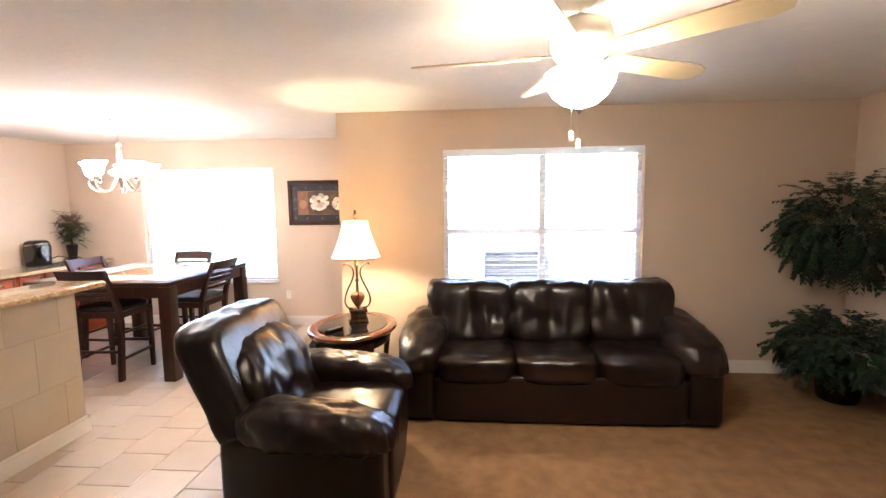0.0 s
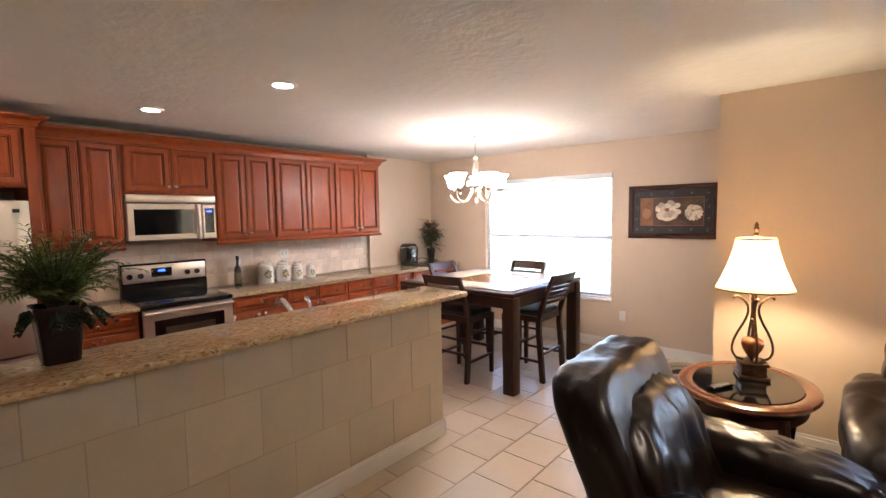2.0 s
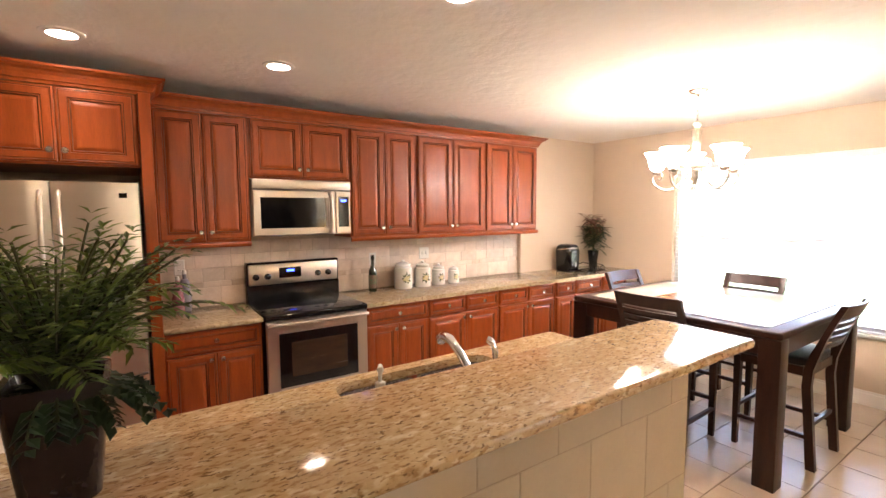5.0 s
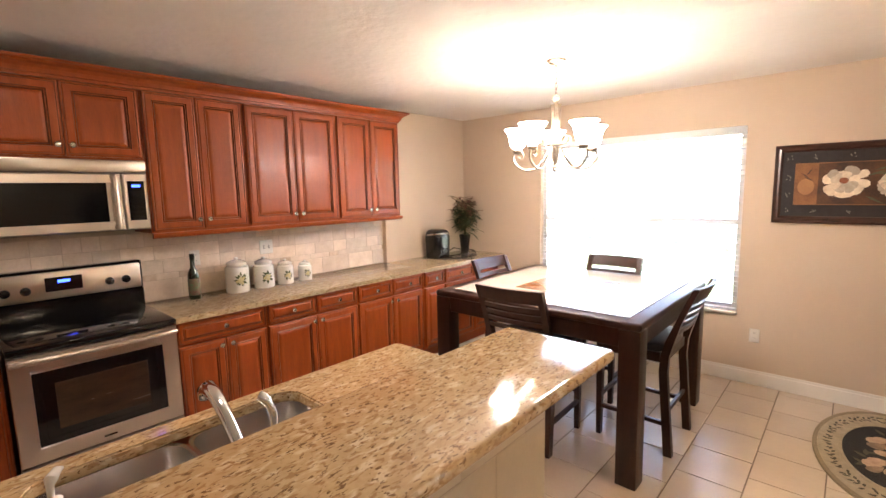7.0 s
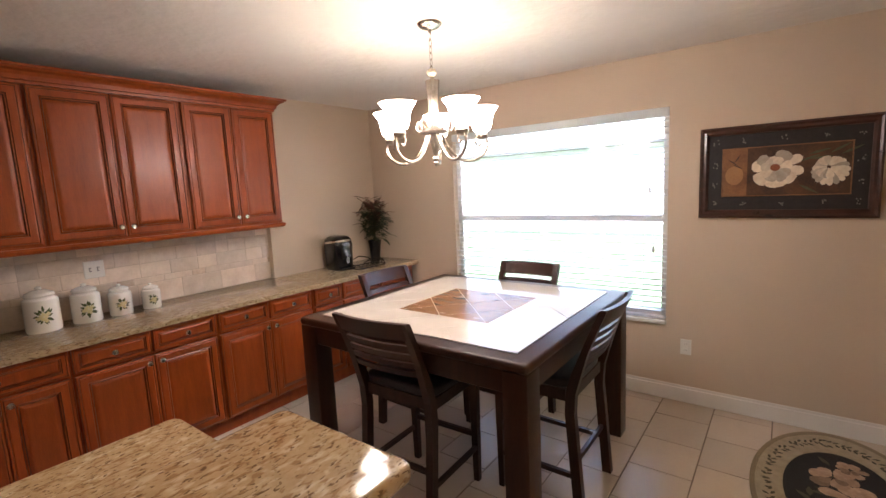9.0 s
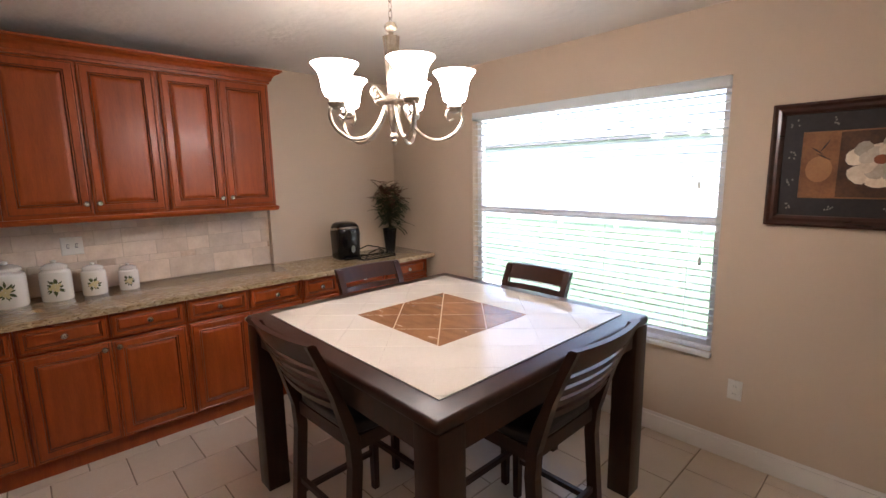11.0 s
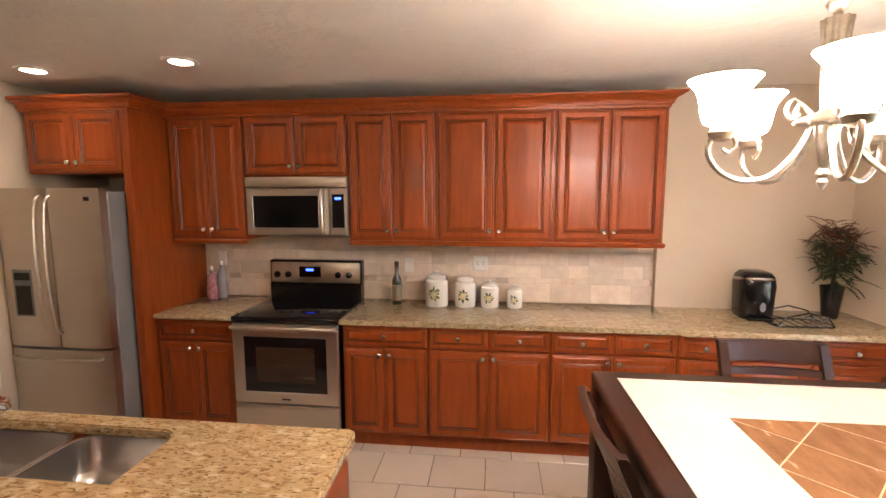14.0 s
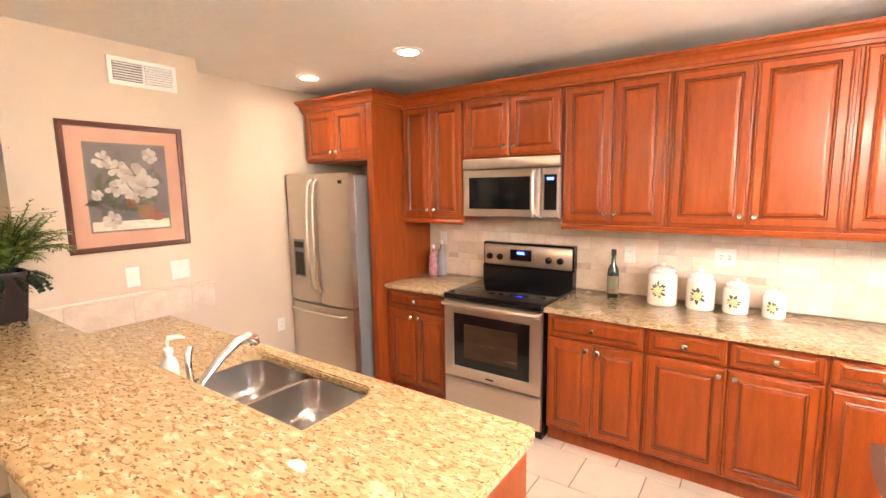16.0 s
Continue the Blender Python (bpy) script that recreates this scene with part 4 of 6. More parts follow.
# end table and lamp
et = thing("end_table", "oval dark wood end table with a glass inset top", "table", pose(-1.825, 5.115, 0.004))
part("tabletop", lathe(bm_new(), [(0.0, 0.585), (0.90, 0.585), (0.97, 0.595), (1.0, 0.610), (0.985, 0.628), (0.93, 0.636), (0.80, 0.632), (0.78, 0.626), (0.0, 0.626)], 48, sx=0.36, sy=0.45, cap=False), mat("red_brown_wood", (0.17, 0.062, 0.028), (0.09, 0.030, 0.014), rough=0.22, stretch=(4, 1, 1), coat=0.4), et, smooth=40)
part("glass_inset", lathe(bm_new(), [(0.001, 0.627), (0.77, 0.627), (0.77, 0.632), (0.001, 0.632)], 48, sx=0.36, sy=0.45), M_BGLASS, et, "dark reflective glass")
part("apron", lathe(bm_new(), [(0.82, 0.50), (0.84, 0.51), (0.84, 0.584), (0.80, 0.584), (0.80, 0.50)], 40, sx=0.36, sy=0.45, cap=False), M_ESP, et, smooth=30)
for sx_, sy_ in ((-1, -1), (1, -1), (1, 1), (-1, 1)):
    x, y = sx_ * 0.20, sy_ * 0.27
    part("leg", tube(bm_new(), [(x, y, 0.55), (x * 1.10, y * 1.10, 0.42), (x * 1.02, y * 1.02, 0.22), (x * 1.18, y * 1.18, 0.0)], [0.030, 0.026, 0.020, 0.024], 10), M_ESP, et, smooth=True)
part("shelf", lathe(bm_new(), [(0.0, 0.16), (0.60, 0.16), (0.62, 0.17), (0.60, 0.18), (0.0, 0.18)], 36, sx=0.36, sy=0.45, cap=False), M_ESP, et)
M_BRONZE = mat("aged_bronze", (0.16, 0.09, 0.045), (0.05, 0.03, 0.018), rough=0.35, metal=0.8, scale=14)


def shade_mat():
    m = bpy.data.materials.new("cream_lampshade_fabric")
    m.use_nodes = True
    n, ln = m.node_tree.nodes, m.node_tree.links
    p = n["Principled BSDF"]
    p.inputs["Base Color"].default_value = (0.72, 0.58, 0.40, 1)
    p.inputs["Roughness"].default_value = 0.9
    t, mx = n.new("ShaderNodeBsdfTranslucent"), n.new("ShaderNodeMixShader")
    t.inputs[0].default_value = (0.84, 0.62, 0.36, 1)
    mx.inputs[0].default_value = 0.24
    ln.new(p.outputs[0], mx.inputs[1])
    ln.new(t.outputs[0], mx.inputs[2])
    ln.new(mx.outputs[0], n["Material Output"].inputs[0])
    return m


tl = thing("table_lamp", "lit table lamp with cream shade and open bronze base", "lamp", pose(-1.815, 5.235, 0.637))
for nm, w, z0, z1 in (("plinth", 0.082, 0.0, 0.022), ("pedestal", 0.066, 0.022, 0.082), ("plinth_cap", 0.076, 0.082, 0.104)):
    part(nm, bx(bm_new(), -w, w, -w, w, z0, z1, 0.006, 2), M_BRONZE, tl, smooth=40, m=pose(0, 0, 0, 0, 0, 20))
part("heart", lathe(bm_new(), [(0.006, 0.112), (0.028, 0.135), (0.052, 0.175), (0.062, 0.207), (0.055, 0.232), (0.034, 0.246), (0.012, 0.250)], 28), mat("amber_glass_heart", (0.30, 0.11, 0.045), (0.15, 0.055, 0.022), rough=0.18, scale=10, coat=0.4), tl, "amber glass heart-shaped urn", 60)
part("column", lathe(bm_new(), [(0.006, 0.104), (0.006, 0.113), (0.016, 0.250), (0.010, 0.262), (0.008, 0.335), (0.017, 0.345), (0.017, 0.358), (0.008, 0.366), (0.010, 0.47), (0.018, 0.48), (0.012, 0.55)], 20), M_BRONZE, tl, smooth=40)
for k in range(4):
    a = radians(20 + 90 * k)
    part("scroll_arm", tube(bm_new(), bend([(q * math.cos(a), q * math.sin(a), z) for q, z in ((0.045, 0.106), (0.085, 0.120), (0.106, 0.160), (0.102, 0.215), (0.078, 0.280), (0.046, 0.345), (0.028, 0.405), (0.036, 0.455), (0.070, 0.492), (0.098, 0.497), (0.105, 0.482))]), 0.0072, 8), M_BRONZE, tl, smooth=True)
sh = bm_new()
N = 48
rows = []
for z, r in ((0.545, 0.198), (0.55, 0.203), (0.605, 0.178), (0.695, 0.143), (0.785, 0.116), (0.85, 0.104), (0.855, 0.101)):
    rows.append([sh.verts.new((r * (1 + 0.012 * math.cos(k * math.pi)) * math.cos(2 * math.pi * k / N), r * (1 + 0.012 * math.cos(k * math.pi)) * math.sin(2 * math.pi * k / N), z)) for k in range(N)])
for a, b in zip(rows, rows[1:]):
    for k in range(N):
        sh.faces.new((a[k], a[(k + 1) % N], b[(k + 1) % N], b[k]))
part("shade", sh, shade_mat(), tl, "cream pleated bell shade", 60)
for nm, zz, rr in (("bottom_trim", 0.546, 0.2055), ("top_trim", 0.852, 0.1065)):
    part(nm, lathe(bm_new(), [(rr - 0.004, zz - 0.004), (rr, zz - 0.004), (rr, zz + 0.005), (rr - 0.004, zz + 0.005)], 48, cap=False), M_BRONZE, tl, "dark braid trim", 40)
part("harp", tube(bm_new(), [(0, 0, 0.55), (0.06, 0, 0.63), (0.06, 0, 0.77), (0, 0, 0.865)], 0.003, 6), M_BRONZE, tl)
part("finial", lathe(bm_new(), [(0.004, 0.86), (0.014, 0.875), (0.007, 0.89), (0.016, 0.912), (0.009, 0.925), (0.012, 0.935), (0.003, 0.952)], 12), M_BRONZE, tl, smooth=True)

# ---- ceiling lights ----
M_BULB = glow("lit_lamp_glass", (1.0, 0.80, 0.54), 3.7)
for x, y in CANS:
    d = thing("downlight", "recessed round ceiling downlight, lit", "ceiling light", pose(x, y, H), "recessed downlights")
    part("trim_ring", lathe(bm_new(), [(0.062, -0.003), (0.062, -0.010), (0.088, -0.006), (0.092, -0.0005)], 32, cap=False), M_TRIM, d, smooth=40)
    part("lens", lathe(bm_new(), [(0.001, -0.004), (0.062, -0.004), (0.062, -0.001), (0.001, -0.001)], 32), glow("lit_downlight", (1.0, 0.86, 0.66), 2.5), d)

M_SHADE = glow("frosted_glass_shade", (1.0, 0.89, 0.74), 3.5)
# weak glow for an added liner that limits the bright patch on the ceiling
M_DIM_LINER = glow("dimmed_shade_liner", (1.0, 0.89, 0.74), 0.6)
M_SILVER = mat("antique_silver", (0.50, 0.44, 0.36), (0.28, 0.23, 0.17), rough=0.32, metal=0.9, scale=20)
cd = thing("chandelier", "five-light brushed nickel chandelier with frosted bell shades", "chandelier", pose(CHAND[0], CHAND[1], 0))
part("canopy", lathe(bm_new(), [(0.065, H - 0.0005), (0.064, H - 0.008), (0.05, H - 0.022), (0.012, H - 0.032), (0.008, H - 0.045)], 28), M_NICKEL, cd, smooth=40)
for k in range(6):
    z = H - 0.065 - k * 0.033
    pts = [(0.008 * math.cos(a) * (k % 2), 0.008 * math.cos(a) * ((k + 1) % 2), z + 0.021 * math.sin(a)) for a in [2 * math.pi * i / 14 for i in range(15)]]
    part("chain_link", tube(bm_new(), pts, 0.0022, 6, False), M_NICKEL, cd, smooth=True)
part("column", lathe(bm_new(), [(0.006, 2.275), (0.022, 2.268), (0.028, 2.252), (0.022, 2.238), (0.010, 2.230), (0.012, 2.218), (0.034, 2.214)], 24), M_SILVER, cd, smooth=40)
fl = bm_new()
rows = []
for z, q in ((2.214, 0.036), (2.20, 0.034), (2.12, 0.028), (2.03, 0.022), (1.975, 0.019)):
    rows.append([fl.verts.new((q * (1 + 0.07 * math.cos(10 * a)) * math.cos(a), q * (1 + 0.07 * math.cos(10 * a)) * math.sin(a), z)) for a in [2 * math.pi * k / 60 for k in range(60)]])
for a, b in zip(rows, rows[1:]):
    for k in range(60):
        fl.faces.new((a[k], a[(k + 1) % 60], b[(k + 1) % 60], b[k]))
part("fluted_stem", fl, M_SILVER, cd, "fluted tapering stem", 60)
part("dish", lathe(bm_new(), [(0.018, 1.985), (0.026, 1.975), (0.060, 1.962), (0.078, 1.950), (0.076, 1.944), (0.030, 1.938)], 28), M_SILVER, cd, smooth=40)
part("tail_finial", lathe(bm_new(), [(0.030, 1.938), (0.026, 1.90), (0.016, 1.845), (0.010, 1.822), (0.018, 1.812), (0.018, 1.804), (0.008, 1.797), (0.014, 1.786), (0.003, 1.765)], 20), M_SILVER, cd, smooth=40)
for k in range(5):
    a = radians(-22 + 72 * k)
    ca, sa = math.cos(a), math.sin(a)
    arm = [(0.04, 1.935), (0.07, 1.87), (0.13, 1.805), (0.20, 1.79), (0.26, 1.815), (0.295, 1.865), (0.285, 1.915), (0.245, 1.925), (0.225, 1.895), (0.24, 1.87), (0.258, 1.88)]
    am = part("arm", tube(bm_new(), bend([(r * ca, r * sa, z) for r, z in arm]), [0.008 - 0.0035 * max(0, i - 24) / 16 for i in range(41)], 8), M_SILVER, cd, "scrolled metal arm", True)
    sc = [(0.045, 1.97), (0.085, 2.01), (0.105, 1.985), (0.09, 1.955), (0.07, 1.97)]
    part("scroll", tube(bm_new(), bend([(r * ca, r * sa, z) for r, z in sc]), 0.005, 8), M_SILVER, am, smooth=True)
    cx, cy = 0.265 * ca, 0.265 * sa
    part("cup", lathe(bm_new(), [(0.008, 1.900), (0.028, 1.908), (0.034, 1.925), (0.026, 1.942), (0.020, 1.950)], 18, cx, cy), M_SILVER, am, smooth=40)
    gs = part("glass_shade", lathe(bm_new(), [(0.024, 1.942), (0.045, 1.953), (0.055, 1.98), (0.059, 2.01), (0.067, 2.04), (0.088, 2.068), (0.092, 2.072)], 28, cx, cy, cap=False), M_SHADE, am, "frosted glass bell shade", 60)
    # unseen liner, added to block most of the light the shade throws upward
    tagged(part("shade_inside", lathe(bm_new(), [(0.092, 2.0722), (0.086, 2.0685), (0.064, 2.042), (0.055, 2.011), (0.051, 1.98), (0.042, 1.957), (0.022, 1.946)], 28, cx, cy, cap=False), M_DIM_LINER, am, smooth=60), "dim unseen liner added to hold back the upward glow")

fn = thing("ceiling_fan", "five-blade ceiling fan with pale blades and a lit bowl", "ceiling fan", pose(-0.335, 3.52, 0.03))
M_BLADE = mat("pale_maple_blade", (0.62, 0.51, 0.29), (0.55, 0.44, 0.24), rough=0.35, scale=5, stretch=(1, 6, 1))
M_FANW = mat("white_fan_enamel", (0.80, 0.76, 0.66), rough=0.3, var=0.02)
part("canopy", lathe(bm_new(), [(0.07, H - 0.0305), (0.068, H - 0.05), (0.045, H - 0.075), (0.015, H - 0.085), (0.013, H - 0.12)], 28), M_FANW, fn, smooth=40)
part("motor_housing", lathe(bm_new(), [(0.013, 2.385), (0.06, 2.38), (0.12, 2.35), (0.135, 2.30), (0.13, 2.25), (0.10, 2.215), (0.06, 2.205), (0.06, 2.185), (0.10, 2.178), (0.11, 2.165)], 32), M_FANW, fn, smooth=40)
part("glass_bowl", lathe(bm_new(), [(0.13, 2.165), (0.150, 2.15), (0.145, 2.11), (0.115, 2.06), (0.065, 2.022), (0.02, 2.010), (0.004, 2.008)], 32), M_BULB, fn, "lit frosted glass bowl", 60)
part("finial", lathe(bm_new(), [(0.004, 2.010), (0.014, 2.003), (0.012, 1.990), (0.004, 1.983)], 14), M_NICKEL, fn, smooth=True)
for k in range(5):
    m = pose(0, 0, 2.225, 0, 0, 29 + 72 * k) @ pose(0, 0, 0, -13, 0, 0)
    pts = [(0.17, -0.05), (0.25, -0.058), (0.45, -0.066), (0.67, -0.070), (0.73, -0.05), (0.75, 0.0), (0.73, 0.05), (0.67, 0.070), (0.45, 0.066), (0.25, 0.058), (0.17, 0.05)]
    bl = part("blade", prism(bm_new(), pts, -0.004, 0.004), M_BLADE, fn, "pale maple blade", m=m)
    part("blade_iron", prism(bm_new(), [(0.10, -0.018), (0.16, -0.020), (0.24, -0.045), (0.26, 0.0), (0.24, 0.045), (0.16, 0.020), (0.10, 0.018)], 0.0045, 0.010), M_NICKEL, bl)
for dx, zb in ((0.0, 1.88), (-0.03, 1.915)):
    part("pull_chain", tube(bm_new(), [(dx, 0.02, 2.02), (dx, 0.02, zb)], 0.0015, 5), M_NICKEL, fn)
    part("chain_knob", lathe(bm_new(), [(0.004, zb), (0.010, zb - 0.005), (0.011, zb - 0.04), (0.005, zb - 0.045)], 12, dx, 0.02), M_FANW, fn, smooth=True)

# ---- outside ----
single("ground", bx(bm_new(), -160, 160, -160, 160, -0.4, -0.25), M_GRASS, "mown green lawn outside the windows", "ground", kind="structure")
nb = thing("neighbour_house", "pale stucco single-storey house across the lawn", "house")
part("wall", bx(bm_new(), -32, 14, 27.0, 27.2, -0.3, 3.2), M_STUCCO, nb)
part("roof", prism(bm_new(), [(-33, 26.4), (15, 26.4), (15, 34), (-33, 34)], 3.2, 3.35), mat("grey_roof_shingle", (0.16, 0.15, 0.14), rough=0.9), nb)
ac = thing("air_conditioner", "grey outdoor air conditioning condenser on the lawn", "air conditioner", pose(-0.30, 7.6, -0.25))
part("casing", bx(bm_new(), -0.41, 0.41, -0.40, 0.40, 0.05, 1.26, 0.03, 2), mat("grey_painted_metal", (0.10, 0.11, 0.12), rough=0.5, metal=0.4), ac, smooth=40)
part("base_pad", bx(bm_new(), -0.55, 0.55, -0.5, 0.5, 0, 0.05), M_STUCCO, ac)
for k in range(14):
    part("louvre", bx(bm_new(), -0.38, 0.38, -0.415, -0.401, 0.12 + 0.08 * k, 0.145 + 0.08 * k), M_STEELD, ac)

# ---- skirting and wall fittings ----
def skirting(x0, x1, y0, y1, name="baseboard"):
    """A moulded skirting board that fills the given strip of the plan."""
    bm = bm_new()
    bx(bm, x0, x1, y0, y1, 0.003, 0.105)
    ins = 0.005
    if abs(x1 - x0) < abs(y1 - y0):
        bx(bm, x0 + ins, x1 - ins, y0, y1, 0.105, 0.128, 0.002)
    else:
        bx(bm, x0, x1, y0 + ins, y1 - ins, 0.105, 0.128, 0.002)
    return single(name, bm, M_TRIM, "white painted baseboard", "baseboard", kind="structure")


B = 0.014
skirting(-5.84, SX - B, DY - B, DY - 0.001)
skirting(SX - B, SX - 0.001, LY - B, DY - B)
skirting(SX, RX - B, LY - B, LY - 0.001)
skirting(RX - B, RX - 0.001, BY, LY - B)
skirting(BX + 0.001, BX + B, PY, BE)
skirting(-3.76, BX + B, BE + 0.001, BE + B)
skirting(PX1 + 0.001, PX1 + B, BY, PY - 0.01)


def plate(m, kind, label):
    """A wall plate; its face looks along its own +x."""
    t = thing("wall_plate", label, "wall plate", m)
    w = 0.058 if kind in ("double", "wide") else 0.036
    part("cover", rings_x(bm_new(), -w, w, -0.058, 0.058, 0.0, [(0, 0), (0.002, 0.004), (0.006, 0.0055)], back=False), M_WHITE, t)
    if kind == "outlet":
        for dz in (-0.022, 0.022):
            so = part("socket", bx(bm_new(), 0.005, 0.0075, -0.014, 0.014, dz - 0.015, dz + 0.015, 0.002), M_WHITE, t)
            for dy in (-0.006, 0.006):
                part("slot", bx(bm_new(), 0.007, 0.0079, dy - 0.001, dy + 0.001, dz - 0.003, dz + 0.006), M_BLACK, so)
    elif kind == "double":
        for dy in (-0.022, 0.022):
            part("toggle", bx(bm_new(), 0.005, 0.016, dy - 0.005, dy + 0.005, -0.008, 0.010, 0.002), M_WHITE, t)
            part("slot", bx(bm_new(), 0.005, 0.0062, dy - 0.007, dy + 0.007, -0.014, 0.014), M_STEELD, t)
    elif kind == "switch":
        part("rocker", bx(bm_new(), 0.005, 0.009, -0.016, 0.016, -0.033, 0.033, 0.002), M_WHITE, t)
    return t


plate(pose(KX + 0.013, 4.80, 1.225), "double", "white double toggle switch plate on the backsplash")
plate(pose(KX + 0.013, 4.235, 1.20), "outlet", "white outlet plate behind the bottle")
plate(pose(KX + 0.013, 2.665, 1.235), "outlet", "white outlet plate behind the pump bottle")
plate(pose(-3.36, DY - 0.001, 0.42, 0, 0, -90), "outlet", "white outlet plate on the dining wall")
plate(pose(-4.284, PY + 0.001, 1.193, 0, 0, 90), "switch", "white rocker switch plate above the bar")
plate(pose(-4.549, PY + 0.001, 1.196, 0, 0, 90), "wide", "wide blank white wall plate above the bar")
plate(pose(-5.47, AY + 0.001, 0.55, 0, 0, 90), "outlet", "white outlet plate beside the refrigerator")

vt = thing("air_vent", "white two-part wall register near the ceiling", "air vent", pose(-4.445, PY + 0.001, 2.345, 0, 0, 90))
part("frame", rings_x(bm_new(), -0.18, 0.18, -0.075, 0.075, 0.0, [(0, 0), (0.002, 0.006), (0.022, 0.006), (0.024, 0.001)], back=False), M_TRIM, vt)
part("centre_bar", bx(bm_new(), 0.001, 0.006, -0.006, 0.006, -0.051, 0.051), M_TRIM, vt)
for s in (-1, 1):
    part("backing", bx(bm_new(), 0.0012, 0.002, s * 0.081 - 0.074, s * 0.081 + 0.074, -0.05, 0.05), M_STEELD, vt)
    for k in range(7):
        hl = 0.0058 if s > 0 else 0.0028
        part("louvre", bx(bm_new(), -0.0006, 0.0006, -0.073, 0.073, -hl, hl), M_TRIM, vt, m=pose(0.0060, s * 0.081, -0.042 + 0.014 * k, 0, 25, 0))

# ---- pictures ----
M_FRAMED = mat("dark_mahogany_frame", (0.065, 0.020, 0.012), (0.025, 0.009, 0.006), rough=0.3, stretch=(1, 1, 6), coat=0.3)
M_FRAMER = mat("red_brown_frame", (0.12, 0.030, 0.015), (0.06, 0.016, 0.009), rough=0.3, coat=0.3)
M_PETAL = mat("painted_cream_petal", (0.80, 0.72, 0.58), (0.58, 0.47, 0.34), rough=0.5, scale=30, island=0.42)
M_PETAL2 = mat("painted_pale_petal", (0.60, 0.51, 0.43), (0.44, 0.36, 0.30), rough=0.5, scale=30, island=0.3)
M_CANVAS = mat("painted_dark_umber", (0.13, 0.055, 0.022), (0.03, 0.014, 0.008), rough=0.5, scale=9)
M_AMBER = mat("painted_amber", (0.30, 0.135, 0.045), (0.13, 0.05, 0.02), rough=0.5, scale=9)
M_MATD = mat("dark_patterned_mat", (0.028, 0.022, 0.022), (0.012, 0.010, 0.011), rough=0.6, scale=30)
M_RUST = mat("painted_rust", (0.32, 0.10, 0.035), (0.18, 0.05, 0.02), rough=0.5, scale=25)
M_GLOBE = mat("painted_pale_amber", (0.42, 0.22, 0.08), (0.30, 0.13, 0.05), rough=0.5, scale=9)
M_GREYG = mat("painted_grey_green", (0.22, 0.20, 0.16), (0.12, 0.12, 0.11), rough=0.5, scale=10)
M_PEACH = mat("peach_mat_board", (0.66, 0.36, 0.24), rough=0.8, var=0.03)
M_PLEAF = mat("painted_olive_leaf", (0.10, 0.11, 0.05), (0.05, 0.06, 0.03), rough=0.5, scale=20)


def petals(bm, y, z, r, n, x, squash=1.0, turn=0.0, core=0.25):
    """A painted blossom: overlapping rounded petals in the plane that faces +x."""
    for ring, (rr, cnt, lift) in enumerate(((1.0, n, 0.0), (0.68, max(4, n - 2), 0.0006))):
        for k in range(cnt):
            a = turn + 2 * math.pi * (k + 0.5 * ring) / cnt + random.uniform(-0.15, 0.15)
            L, W = r * rr * random.uniform(0.75, 1.12), r * rr * random.uniform(0.26, 0.40)
            vs = []
            for u, w in ((core * 0.5, 0.10), (0.45, 0.75), (0.75, 1.0), (0.95, 0.6), (1.0, 0.0), (0.95, -0.6), (0.75, -1.0), (0.45, -0.75), (core * 0.5, -0.10)):
                dy, dz = u * L * math.cos(a) - w * W * math.sin(a), u * L * math.sin(a) + w * W * math.cos(a)
                vs.append(bm.verts.new((x + lift + 0.00012 * k, y + dy, z + dz * squash)))
            bm.faces.new(vs)
    return bm


def disc(bm, y, z, ry, rz, x, n=20):
    bm.faces.new([bm.verts.new((x, y + ry * math.cos(2 * math.pi * k / n), z + rz * math.sin(2 * math.pi * k / n))) for k in range(n)])
    return bm


def blades(bm, pts, x, L, W):
    for y, z, a in pts:
        a = radians(a)
        vs = [bm.verts.new((x, y + u * L * math.cos(a) - w * W * math.sin(a), z + u * L * math.sin(a) + w * W * math.cos(a))) for u, w in ((0, 0), (0.35, 0.5), (0.7, 0.35), (1, 0), (0.7, -0.35), (0.35, -0.5))]
        bm.faces.new(vs)
    return bm


# white blossoms on the dining wall
pw, ph = 0.455, 0.296
pd = thing("painting", "framed painting of white blossoms in a dark wood frame", "painting", pose(-2.846, DY - 0.002, 1.655, 0, 0, -90))
part("frame", rings_x(bm_new(), -pw, pw, -ph, ph, 0.0, [(0, 0), (0.002, 0.022), (0.014, 0.030), (0.026, 0.022), (0.040, 0.026), (0.052, 0.016), (0.056, 0.008)], close=False, back=False), M_FRAMED, pd, "dark mahogany frame", 20)
part("mat_board", bx(bm_new(), 0.002, 0.009, -pw + 0.05, pw - 0.05, -ph + 0.05, ph - 0.05), M_MATD, pd, "dark patterned mat")
part("mat_fillet", rings_x(bm_new(), -0.325, 0.325, -0.156, 0.156, 0.0092, [(0, 0), (0.001, 0.002), (0.006, 0.002), (0.007, 0.0)], close=False, back=False), M_AMBER, pd)
cv = part("canvas", bx(bm_new(), 0.009, 0.0095, -0.319, 0.319, -0.150, 0.150), M_CANVAS, pd)
part("painted_panel", bx(bm_new(), 0.0095, 0.0099, -0.318, -0.185, -0.149, 0.149), M_AMBER, cv)
part("painted_globe", disc(bm_new(), -0.255, -0.02, 0.050, 0.060, 0.0102), M_GLOBE, cv)
